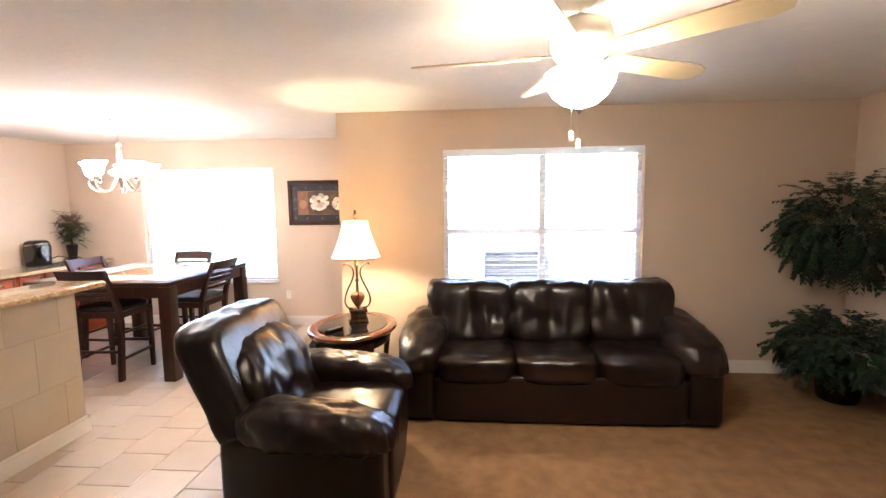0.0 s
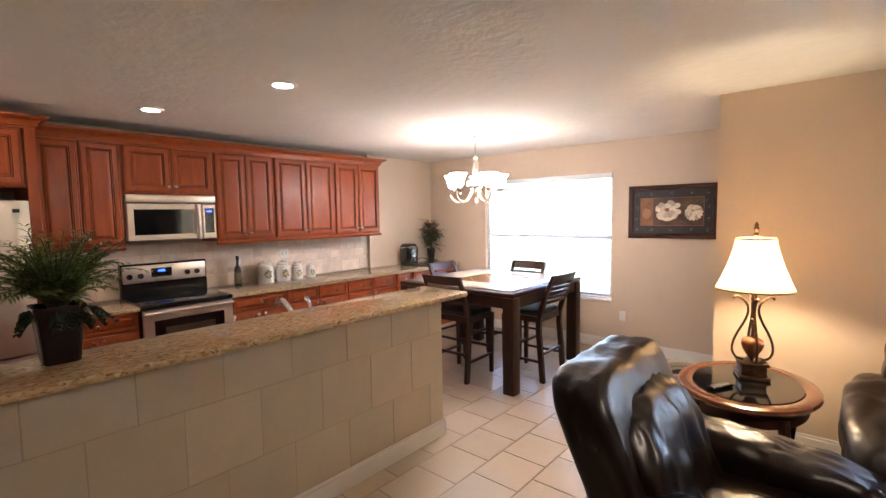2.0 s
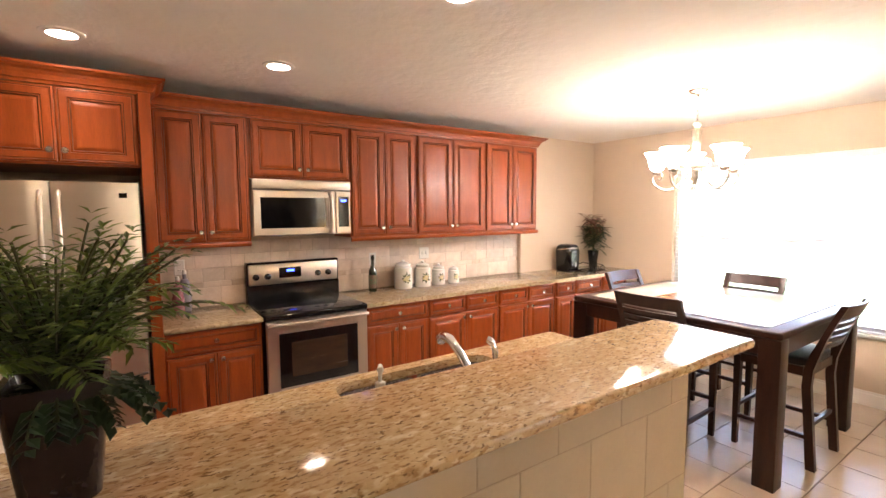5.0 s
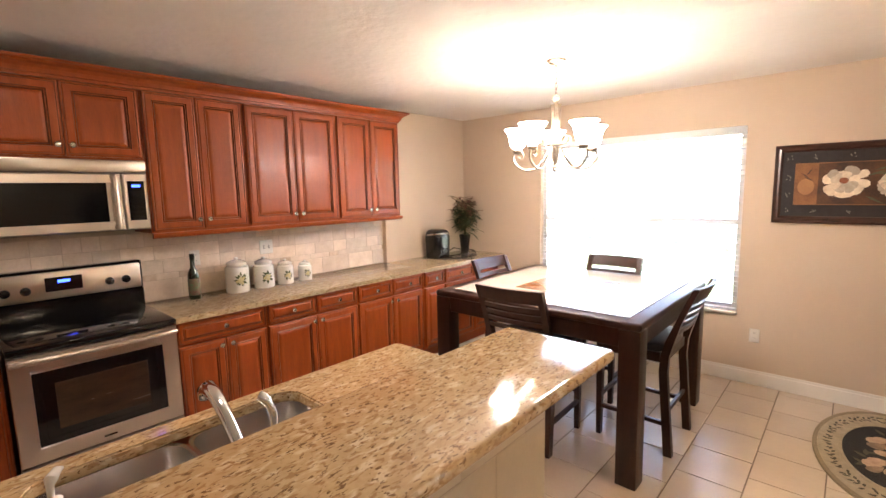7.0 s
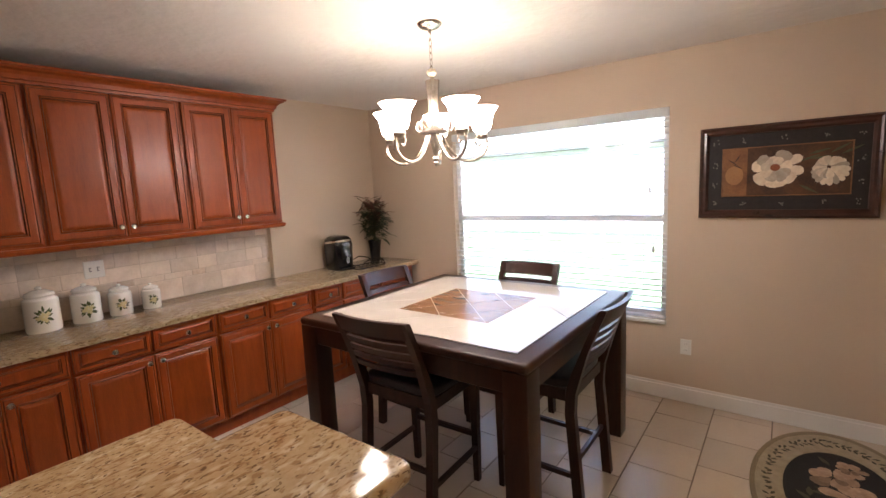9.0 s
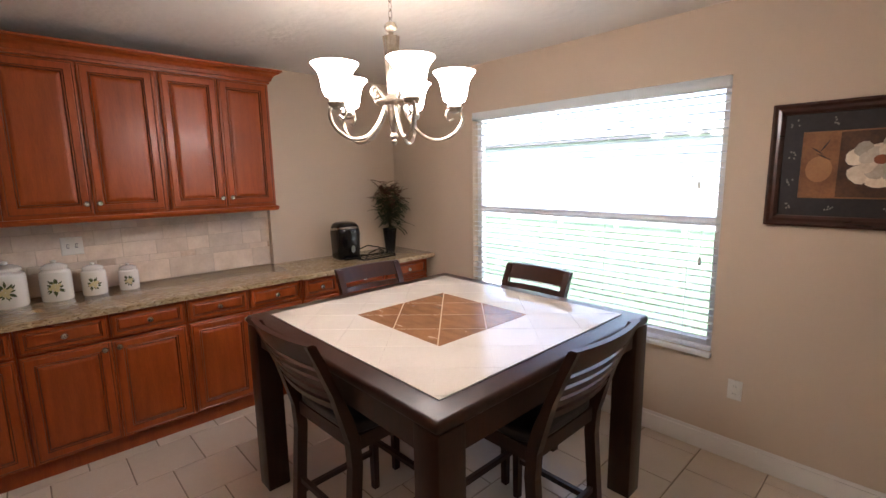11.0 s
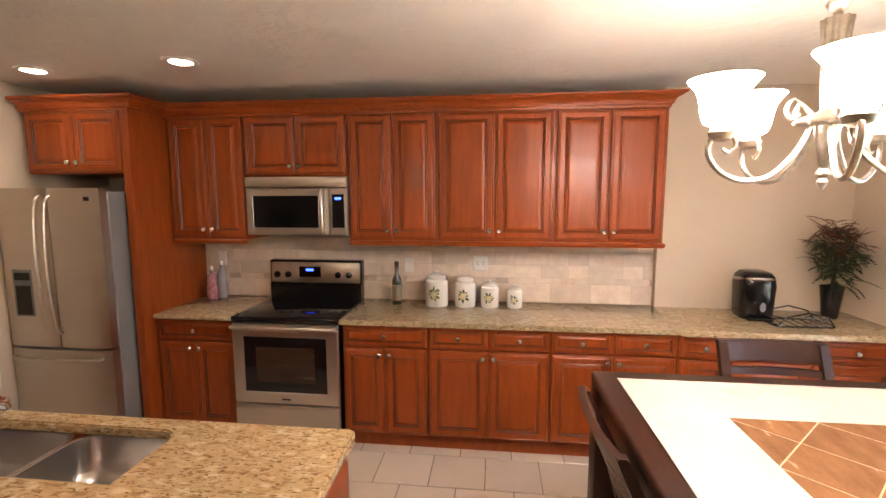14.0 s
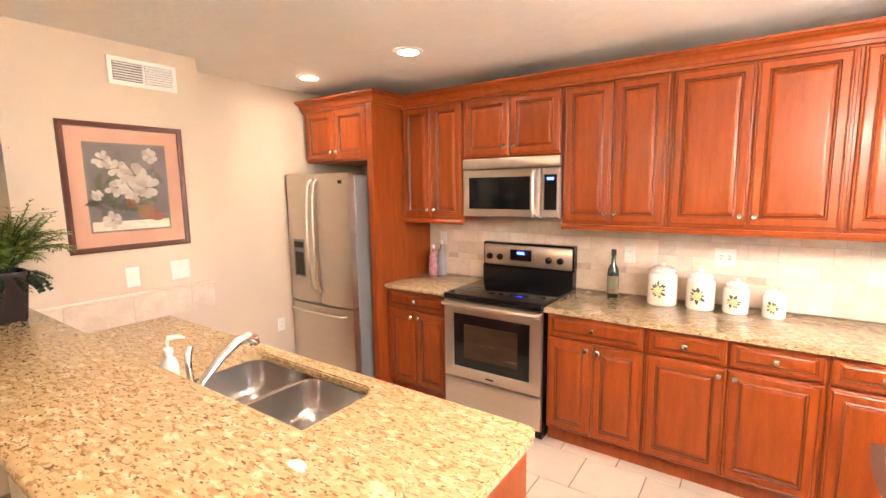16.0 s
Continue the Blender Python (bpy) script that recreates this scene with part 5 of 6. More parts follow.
def blossom(name, y, z, rings, x, material, label):
    """A painted flower: rings of single rounded petals, each (angle, reach, width), the inner ones on top."""
    bm, lift = bm_new(), 0.0
    for ang, reach, wid in rings:
        a = radians(ang)
        vs = []
        for u, w in ((0.12, 0.10), (0.40, 0.62), (0.66, 0.95), (0.84, 0.92), (0.96, 0.55), (0.98, 0.08), (1.0, -0.15), (0.95, -0.60), (0.84, -0.95), (0.66, -0.92), (0.40, -0.55), (0.12, -0.10)):
            vs.append(bm.verts.new((x + lift, y + u * reach * math.cos(a) - w * wid * 0.58 * math.sin(a), z + u * reach * math.sin(a) + w * wid * 0.58 * math.cos(a))))
        bm.faces.new(vs)
        lift += 0.00016
    return part(name, bm, material, cv, label)


BIG = [(100, 0.080, 0.060), (28, 0.150, 0.050), (-8, 0.145, 0.052), (62, 0.120, 0.080), (-38, 0.125, 0.075), (-140, 0.130, 0.080), (168, 0.125, 0.066), (138, 0.115, 0.062), (-85, 0.118, 0.100),
       (20, 0.090, 0.045), (-25, 0.085, 0.050), (-60, 0.088, 0.050), (-110, 0.082, 0.056), (-150, 0.080, 0.046), (165, 0.078, 0.044), (120, 0.070, 0.046), (75, 0.075, 0.050)]
blossom("blossom", -0.040, 0.012, BIG, 0.0104, M_PETAL, "large white blossom with a rust centre")
part("blossom_centre", disc(bm_new(), -0.040, 0.020, 0.026, 0.021, 0.0140), M_RUST, cv)
blossom("blossom", 0.215, 0.010, [(60 - 18 * k, 0.065 + 0.05 * math.sin(math.pi * min(1, k / 14)), 0.030) for k in range(19)] + [(190 + 14 * k, 0.070, 0.024) for k in range(8)], 0.0104, M_PETAL, "smaller white blossom")
for tw in ((0.08, 0.05, 20), (0.12, 0.09, 15), (0.22, 0.09, 30), (0.27, 0.08, 25), (0.08, -0.09, -30), (0.13, 0.06, 8)):
    part("painted_twig", blades(bm_new(), [tw], 0.0102, 0.11, 0.016), M_PLEAF, cv)
part("painted_stem", blades(bm_new(), [(-0.29, 0.085, -38), (-0.27, 0.055, -30), (-0.255, 0.06, 60)], 0.0106, 0.07, 0.006), M_MATD, cv)
dots = bm_new()
for y, z in ((-0.36, 0.2), (-0.2, 0.2), (0.0, 0.2), (0.2, 0.2), (0.36, 0.2), (-0.36, -0.2), (-0.2, -0.2), (0.0, -0.2), (0.2, -0.2), (0.36, -0.2), (-0.36, 0.05), (-0.36, -0.08), (0.36, 0.05), (0.36, -0.08)):
    for q in range(5):
        disc(dots, y + random.uniform(-0.016, 0.016), z + random.uniform(-0.016, 0.016), 0.004, 0.005, 0.0094, 8)
tagged(part("mat_ornament", dots, M_GREYG, pd), kind="stuff")

# magnolias in a glazed frame above the bar
pm = thing("picture", "glazed magnolia print with peach mat in a brown frame", "picture", pose(-4.313, PY + 0.002, 1.705, 0, 0, 90))
qw, qh = 0.308, 0.352
part("frame", rings_x(bm_new(), -qw, qw, -qh, qh, 0.0, [(0, 0), (0.002, 0.016), (0.012, 0.020), (0.028, 0.016), (0.032, 0.006)], close=False, back=False), M_FRAMER, pm, "red-brown wooden frame", 20)
part("mat_board", bx(bm_new(), 0.001, 0.004, -qw + 0.03, qw - 0.03, -qh + 0.03, qh - 0.03), M_PEACH, pm, "peach mat board")
part("mat_line", rings_x(bm_new(), -0.205, 0.205, -0.245, 0.245, 0.0042, [(0, 0), (0.0005, 0.0008), (0.008, 0.0008), (0.0085, 0)], close=False, back=False), M_GREYG, pm)
pr = part("print", bx(bm_new(), 0.004, 0.0046, -0.196, 0.196, -0.236, 0.236), mat("painted_brown_grey", (0.19, 0.155, 0.14), (0.11, 0.09, 0.085), rough=0.5, scale=8), pm)
part("painted_shelf", bx(bm_new(), 0.0046, 0.0049, -0.195, 0.195, -0.235, -0.185), M_PETAL, pr)
lf = bm_new()
blades(lf, [(random.uniform(-0.15, 0.15), random.uniform(-0.12, 0.12), random.uniform(0, 360)) for _ in range(40)], 0.0050, 0.09, 0.035)
part("painted_leaves", lf, M_PLEAF, pr)
for y, z, r_ in ((0.03, 0.07, 0.075), (-0.05, 0.11, 0.06), (0.02, -0.02, 0.065), (0.09, 0.0, 0.07), (-0.12, 0.15, 0.05), (-0.06, 0.0, 0.06), (0.12, 0.18, 0.05), (-0.16, -0.04, 0.035), (-0.10, -0.18, 0.055)):
    part("magnolia", petals(bm_new(), y, z, r_, 6, 0.0053, 1.0, random.uniform(0, 6)), M_PETAL2, pr, "cream magnolia blossom")
part("painted_fruit", disc(bm_new(), 0.08, -0.14, 0.05, 0.045, 0.0054), M_AMBER, pr)
part("painted_fruit", disc(bm_new(), 0.13, -0.165, 0.04, 0.03, 0.0055), M_RUST, pr)
part("painted_berries", petals(bm_new(), 0.0, -0.085, 0.035, 8, 0.0054), M_RUST, pr)
gl = part("glazing", bx(bm_new(), 0.0085, 0.0105, -qw + 0.03, qw - 0.03, -qh + 0.03, qh - 0.03), M_GLASS, pm)
gl.visible_shadow = False

# ---- worktop things ----
M_OLIVE = mat("painted_leaf_sprig", (0.085, 0.115, 0.03), (0.045, 0.06, 0.018), rough=0.4)
M_LEMON = mat("painted_yellow_bloom", (0.68, 0.60, 0.32), rough=0.4)


def canister(y, r, h):
    c = thing("canister", "white ceramic canister with lid and painted lemon sprig", "canister", pose(-6.335, y, CT, 0, 0, -8), "set of canisters")
    part("jar", lathe(bm_new(), [(r * 0.95, 0), (r, 0.008), (r, h * 0.72), (r * 0.97, h * 0.78), (r * 0.78, h * 0.83), (r * 0.78, h * 0.86)], 32), M_WHITE, c, smooth=40)
    lid = part("lid", lathe(bm_new(), [(r * 0.84, h * 0.86), (r * 0.86, h * 0.88), (r * 0.80, h * 0.93), (r * 0.45, h * 0.99), (r * 0.2, h * 1.0)], 32), M_WHITE, c, smooth=40)
    part("lid_knob", lathe(bm_new(), [(r * 0.12, h * 0.995), (r * 0.20, h * 1.03), (r * 0.18, h * 1.07), (r * 0.05, h * 1.09)], 16), M_WHITE, lid, smooth=True)

    def wrap(bm):
        for v in bm.verts:
            a = v.co.y / (r + 0.002)
            e = r + 0.0012 + (v.co.x - 0.0) * 0.2
            v.co = Vector((e * math.cos(a), e * math.sin(a), v.co.z))
        return bm
    zc = h * 0.40
    for k in range(16):
        a = 2 * math.pi * k / 16 + random.uniform(-0.14, 0.14)
        q = random.uniform(0.16, 0.26) * r
        lv = blades(bm_new(), [(q * math.cos(a), zc + 1.15 * q * math.sin(a), math.degrees(a) + random.uniform(-22, 22))], 0.001 + 0.0003 * k, r * random.uniform(0.30, 0.52), r * random.uniform(0.13, 0.20))
        part("painted_leaf", wrap(lv), M_OLIVE, c)
    for dy, dz, q in ((0.0, 0.0, 0.30), (-0.30, -0.10, 0.15), (0.27, 0.16, 0.14), (0.12, -0.30, 0.14)):
        part("bloom", wrap(petals(bm_new(), dy * r, zc + dz * r, r * q, 7, 0.007)), M_LEMON, c)


for y, r_, h in ((4.475, 0.086, 0.246), (4.69, 0.078, 0.225), (4.875, 0.066, 0.188), (5.06, 0.057, 0.158)):
    canister(y, r_, h)

bo = thing("bottle", "dark green glass oil bottle with a printed label", "bottle", pose(-6.345, 4.165, CT))
M_GREENG = mat("dark_green_glass", (0.012, 0.030, 0.014), rough=0.06, coat=0.6)
part("body", lathe(bm_new(), [(0.034, 0), (0.038, 0.006), (0.038, 0.17), (0.034, 0.195), (0.016, 0.232), (0.0135, 0.30), (0.016, 0.303), (0.016, 0.322), (0.006, 0.324)], 24), M_GREENG, bo, smooth=40)
part("label", lathe(bm_new(), [(0.0388, 0.03), (0.0388, 0.15)], 24, cap=False), mat("faded_label", (0.10, 0.20, 0.10), (0.22, 0.06, 0.06), rough=0.6, scale=30), bo, smooth=True)
part("cap", lathe(bm_new(), [(0.0168, 0.285), (0.0168, 0.328), (0.006, 0.330)], 16), M_BLACK, bo, smooth=40)
M_PINK = mat("pink_soap_bottle", (0.30, 0.06, 0.09), (0.50, 0.30, 0.32), rough=0.15, scale=28, coat=0.5)
M_CLEAR = mat("cloudy_plastic", (0.36, 0.35, 0.38), (0.24, 0.22, 0.25), rough=0.12, coat=0.6)
for x, y, mm, h, lb in ((-6.362, 2.640, M_PINK, 0.235, "pink plastic bottle beside the fridge panel"), (-6.420, 2.690, M_CLEAR, 0.27, "clear plastic pump bottle beside the fridge panel")):
    t = thing("bottle", lb, "bottle", pose(x, y, CT))
    part("body", lathe(bm_new(), [(0.036, 0), (0.041, 0.01), (0.040, h * 0.45), (0.033, h * 0.55), (0.038, h * 0.70), (0.026, h * 0.84), (0.013, h * 0.88), (0.013, h)], 20), mm, t, smooth=40)
    part("cap", lathe(bm_new(), [(0.014, h), (0.015, h + 0.01), (0.013, h + 0.03), (0.004, h + 0.032)], 16), M_WHITE, t, smooth=40)

km = thing("coffee_maker", "black single-serve coffee maker with silver trim", "coffee maker", pose(-6.24, 6.665, CT, 0, 0, -8) @ Matrix.Diagonal((1.12, 1.12, 1.22, 1)))
bm = bm_new()
loops = []
for z, gx, gy, r_ in ((0, 0.10, 0.085, 0.05), (0.01, 0.105, 0.09, 0.055), (0.19, 0.112, 0.098, 0.06), (0.235, 0.105, 0.09, 0.06), (0.255, 0.085, 0.075, 0.055), (0.262, 0.06, 0.055, 0.04)):
    loops.append([bm.verts.new((x, y, z)) for x, y in round_rect(-gx, gx, -gy, gy, r_)])
for a, b in zip(loops, loops[1:]):
    for k in range(len(a)):
        bm.faces.new((a[k], a[(k + 1) % len(a)], b[(k + 1) % len(a)], b[k]))
bm.faces.new(list(reversed(loops[0])))
bm.faces.new(loops[-1])
part("body", bm, M_BLACK, km, smooth=40)
part("trim_band", tube(bm_new(), [(0.113 * math.cos(radians(a)), 0.100 * math.sin(radians(a)), 0.215 + 0.012 * math.cos(radians(a))) for a in range(-110, 111, 10)], 0.010, 8), M_NICKEL, km, "silver trim band", True)
part("spout_badge", disc(bm_new(), 0.015, 0.075, 0.016, 0.026, 0.1135), M_STEELD, km)
part("drip_tray", bx(bm_new(), 0.06, 0.135, -0.07, 0.07, 0.0, 0.018, 0.006), M_BLACK, km)
part("cable", tube(bm_new(), [(-0.02, 0.09, 0.01), (0.0, 0.14, 0.006), (0.03, 0.17, 0.006), (-0.02, 0.20, 0.006)], 0.004, 6), M_BLACK, km, smooth=True)
tr = thing("wire_tray", "black wrought iron wire tray on the worktop", "tray", pose(-6.05, 6.84, CT))
for s in (-1, 1):
    part("handle", tube(bm_new(), [(0.09 * s, -0.16, 0.015), (0.10 * s, -0.12, 0.07), (0.10 * s, 0.0, 0.10), (0.10 * s, 0.12, 0.07), (0.09 * s, 0.16, 0.015)], 0.005, 8), M_BLACK, tr, smooth=True)
part("rim", tube(bm_new(), [(x, y, 0.012) for x, y in round_rect(-0.10, 0.10, -0.18, 0.18, 0.05) + [(0.10, 0.13)]], 0.006, 8), M_BLACK, tr, smooth=True)
for k in range(6):
    part("wire", tube(bm_new(), [(-0.10, -0.14 + 0.056 * k, 0.006), (0.10, -0.14 + 0.056 * k, 0.006)], 0.003, 6), M_BLACK, tr)
for y in (0.0, 0.09):
    part("scroll", tube(bm_new(), [(0.10, y + 0.03 * math.cos(a) * (1 - a / 14), 0.055 + 0.03 * math.sin(a) * (1 - a / 14)) for a in [i * 0.6 for i in range(16)]], 0.003, 6), M_BLACK, tr)

so = thing("soap_dispenser", "white pump soap dispenser beside the sink", "soap dispenser", pose(-3.985, 3.055, CT))
part("bottle", lathe(bm_new(), [(0.030, 0), (0.034, 0.008), (0.034, 0.07), (0.024, 0.098), (0.014, 0.106), (0.014, 0.120)], 24), M_WHITE, so, smooth=40)
part("collar", lathe(bm_new(), [(0.017, 0.118), (0.018, 0.122), (0.018, 0.140), (0.010, 0.144)], 18), M_WHITE, so, smooth=40)
part("pump", tube(bm_new(), [(0, 0, 0.14), (0, 0, 0.170), (-0.004, 0.003, 0.182), (-0.03, 0.016, 0.184), (-0.055, 0.026, 0.174)], [0.006, 0.007, 0.012, 0.009, 0.005], 10), M_WHITE, so, smooth=True)
cu = thing("sponge_dish", "white oval sponge dish by the sink rim", "dish", pose(-3.935, 3.555, CT))
part("dish", lathe(bm_new(), [(0.030, 0), (0.044, 0.030), (0.050, 0.050), (0.046, 0.050), (0.034, 0.010)], 24, sx=0.8), M_WHITE, cu, smooth=40)
part("sponge", puff(bm_new(), (0, 0, 0.052), (0.056, 0.072, 0.030), 6, 6), mat("cream_sponge", (0.74, 0.66, 0.50), (0.62, 0.52, 0.38), rough=0.95, scale=60, bump=0.6, bscale=260), cu, "cream sponge", 60)

# oval rug by the dining wall
rg = thing("rug", "oval floral rug with beige border and dark centre", "rug", pose(-2.53, 6.66, 0.001))
RA, RB = 0.39, 0.69
M_RUGB = mat("beige_rug_pile", (0.44, 0.37, 0.26), (0.30, 0.25, 0.17), rough=0.95, scale=25, bump=0.6, bscale=300)
M_RUGD = mat("black_rug_pile", (0.020, 0.018, 0.018), rough=0.95, scale=25, bump=0.6, bscale=300)
M_RUGR = mat("tan_rug_edge", (0.27, 0.22, 0.14), rough=0.95, scale=25, bump=0.6, bscale=300)
part("border", lathe(bm_new(), [(0.0, 0.0), (1.0, 0.0), (1.0, 0.006), (0.985, 0.009), (0.0, 0.009)], 64, sx=RA, sy=RB, cap=False), M_RUGB, rg)
part("edge_binding", lathe(bm_new(), [(0.94, 0.0090), (0.945, 0.0105), (0.99, 0.0105), (1.0, 0.0085)], 64, sx=RA, sy=RB, cap=False), M_RUGR, rg)
part("dark_centre", lathe(bm_new(), [(0.0, 0.0095), (0.62, 0.0095), (0.625, 0.0110), (0.0, 0.0110)], 64, sx=RA, sy=RB, cap=False), M_RUGD, rg)
part("inner_line", lathe(bm_new(), [(0.63, 0.0092), (0.632, 0.0112), (0.66, 0.0112), (0.662, 0.0092)], 64, sx=RA, sy=RB, cap=False), M_RUGB, rg)


def flat_up(bm):
    for v in bm.verts:
        v.co = Vector((v.co.y, v.co.z, v.co.x))
    return bm


sprig = []
for k in range(72):
    a = 2 * math.pi * (k + random.uniform(-0.25, 0.25)) / 72
    for e in (-1, 1):
        q = 0.80 + 0.055 * e + random.uniform(-0.02, 0.02)
        sprig.append((q * RA * math.cos(a), q * RB * math.sin(a), math.degrees(a) + 90 + 50 * e + random.uniform(-25, 25)))
part("border_leaves", flat_up(blades(bm_new(), sprig, 0.0108, 0.040, 0.017)), mat("olive_rug_pile", (0.085, 0.075, 0.048), rough=0.95), rg)
for x, y, r_ in ((-0.03, 0.16, 0.12), (0.05, 0.0, 0.135), (-0.05, -0.17, 0.12), (0.05, 0.29, 0.08), (0.07, -0.28, 0.07)):
    part("rug_blossom", flat_up(petals(bm_new(), x, y, r_, 6, 0.0114)), mat("cream_rug_pile", (0.50, 0.36, 0.25), (0.30, 0.19, 0.12), rough=0.95, scale=30, island=0.5), rg)
part("centre_leaves", flat_up(blades(bm_new(), [(random.uniform(-0.15, 0.15), random.uniform(-0.3, 0.3), random.uniform(0, 360)) for _ in range(16)], 0.0112, 0.09, 0.03)), bpy.data.materials["olive_rug_pile"], rg)


# ---- plants ----
def leaf(bm, p, d, up, L, W, fold=0.25):
    """One leaf of two folded halves, from p along d."""
    d = Vector(d).normalized()
    s = d.cross(Vector(up))
    s = s.normalized() if s.length > 1e-4 else Vector((1, 0, 0))
    u = s.cross(d)
    a, m1, t = bm.verts.new(p), bm.verts.new(p + d * L * 0.5 - u * L * 0.04), bm.verts.new(p + d * L - u * L * 0.15)
    l, r = bm.verts.new(p + d * L * 0.45 + s * W + u * W * fold), bm.verts.new(p + d * L * 0.45 - s * W + u * W * fold)
    bm.faces.new((a, m1, l))
    bm.faces.new((m1, t, l))
    bm.faces.new((a, r, m1))
    bm.faces.new((m1, r, t))


def frond(bm, stem, p, d, L, n, leafL, leafW, droop):
    """A drooping stem with pairs of leaflets."""
    pts, q, dd_ = [], Vector(p), Vector(d).normalized()
    for i in range(n + 1):
        pts.append(q.copy())
        q = q + dd_ * (L / n)
        dd_ = (dd_ + Vector((0, 0, -droop / n))).normalized()
        if i > n * 0.2:
            k = 1 - 0.6 * abs(i / n - 0.5)
            side = dd_.cross(Vector((0, 0, 1)))
            side = side.normalized() if side.length > 1e-3 else Vector((1, 0, 0))
            for s in (-1, 1):
                leaf(bm, q, dd_ * 0.7 + side * s * 0.9 + Vector((0, 0, random.uniform(-0.35, 0.25))), (0, 0, 1), leafL * k * random.uniform(0.8, 1.15), leafW * k)
    tube(stem, pts, 0.0022, 4)


def rnd_dir(zlo, zhi):
    a = random.uniform(0, 2 * math.pi)
    z = random.uniform(zlo, zhi)
    h = math.sqrt(max(0, 1 - z * z))
    return Vector((h * math.cos(a), h * math.sin(a), z))


M_STEM = mat("plant_stem", (0.06, 0.07, 0.025), rough=0.6)
bp_ = thing("potted_plant", "feathery green artificial plant in a dark tapered pot", "plant", pose(-3.69, 2.255, BZ))
bm = bm_new()
rows = []
for z, r_ in ((0, 0.055), (0.005, 0.058), (0.195, 0.074), (0.21, 0.080), (0.222, 0.080), (0.219, 0.070), (0.195, 0.064)):
    rows.append([bm.verts.new((x, y, z)) for x, y in round_rect(-r_, r_, -r_, r_, 0.022)])
for a, b in zip(rows, rows[1:]):
    for k in range(len(a)):
        bm.faces.new((a[k], a[(k + 1) % len(a)], b[(k + 1) % len(a)], b[k]))
bm.faces.new(list(reversed(rows[0])))
bm.faces.new(rows[-1])
part("pot", bm, mat("dark_glazed_pot", (0.030, 0.020, 0.022), (0.018, 0.012, 0.014), rough=0.25), bp_, "dark plum glazed pot", 30)
fo, stm = bm_new(), bm_new()
for k in range(105):
    d = rnd_dir(0.87, 0.998)
    frond(fo, stm, Vector((d.x * 0.03, d.y * 0.03, 0.19)), d, random.uniform(0.16, 0.335), 15, 0.052, 0.0072, random.uniform(0.5, 2.0))
part("fronds", fo, M_LEAF, bp_, "fine feathery green fronds")
part("stem", stm, M_STEM, bp_)
iv, ist = bm_new(), bm_new()
for k in range(20):
    d = rnd_dir(-0.1, 0.35)
    frond(iv, ist, Vector((d.x * 0.05, d.y * 0.05, 0.20)), d, random.uniform(0.06, 0.13), 6, 0.034, 0.015, random.uniform(0.8, 1.8))
part("ivy", iv, M_LEAFD, bp_, "small dark ivy leaves")
part("ivy_stem", ist, M_STEM, bp_)


def bush(name, label, m, n, zlo, zhi, L, leafL, leafW, droop, material, src=0.06, pot=None, pairs=9, squash=1.0, core=None):
    t = thing(name, label, "plant", m)
    fo, stm = bm_new(), bm_new()
    for k in range(n):
        d = rnd_dir(zlo, zhi)
        d = Vector((d.x * squash, d.y, d.z))
        p = Vector((d.x * src, d.y * src, random.uniform(-0.05, 0.05)))
        if core:
            q = random.uniform(0.2, 1.0) ** 0.5
            p = Vector((d.x * core[0] * q, d.y * core[0] * q, d.z * core[1] * q))
        frond(fo, stm, p, d, random.uniform(*L), pairs, leafL, leafW, random.uniform(*droop))
    part("foliage", fo, material, t)
    part("stem", stm, M_STEM, t)
    if pot:
        part("pot", lathe(bm_new(), pot, 24), M_BLACK, t, smooth=40)
    return t


PT = [(0.05, -0.23), (0.055, -0.22), (0.075, -0.05), (0.08, 0.0), (0.07, -0.005)]
bush("hanging_plant", "bushy green artificial fern hung on the wall", pose(-3.66, 1.68, 2.03), 80, -0.5, 0.8, (0.18, 0.34), 0.085, 0.020, (0.8, 2.0), M_LEAFD, pot=PT)
single("white_flower_spray", petals(petals(bm_new(), 0.02, 0.0, 0.025, 5, 0.0), -0.03, 0.03, 0.022, 5, 0.005), M_PETAL2, "small white artificial flowers among the fern", "flower", m=pose(-3.52, 1.88, 2.02))
bush("hanging_plant", "bushy dark green artificial plant hung in the corner", pose(2.17, 5.40, 1.41), 380, -0.95, 0.95, (0.12, 0.24), 0.075, 0.020, (0.6, 1.8), M_LEAFD, pot=PT, pairs=6, core=(0.33, 0.33))
bush("floor_plant", "leafy green artificial plant in a basket on the carpet", pose(2.12, 5.26, 0.40), 280, -0.35, 0.95, (0.10, 0.20), 0.085, 0.024, (0.5, 1.5), M_LEAFD, pot=[(0.13, -0.396), (0.14, -0.38), (0.16, -0.09), (0.165, -0.06), (0.15, -0.07)], pairs=6, core=(0.34, 0.22))
M_BERRY = mat("dark_red_leaf", (0.20, 0.045, 0.035), (0.10, 0.026, 0.02), rough=0.5)
va = thing("vase_arrangement", "dried red and green foliage in a tall dark vase", "plant", pose(-6.26, 7.17, CT))
part("vase", lathe(bm_new(), [(0.042, 0), (0.045, 0.005), (0.055, 0.10), (0.066, 0.20), (0.070, 0.215), (0.062, 0.212), (0.05, 0.12)], 24), M_BLACK, va, smooth=40)
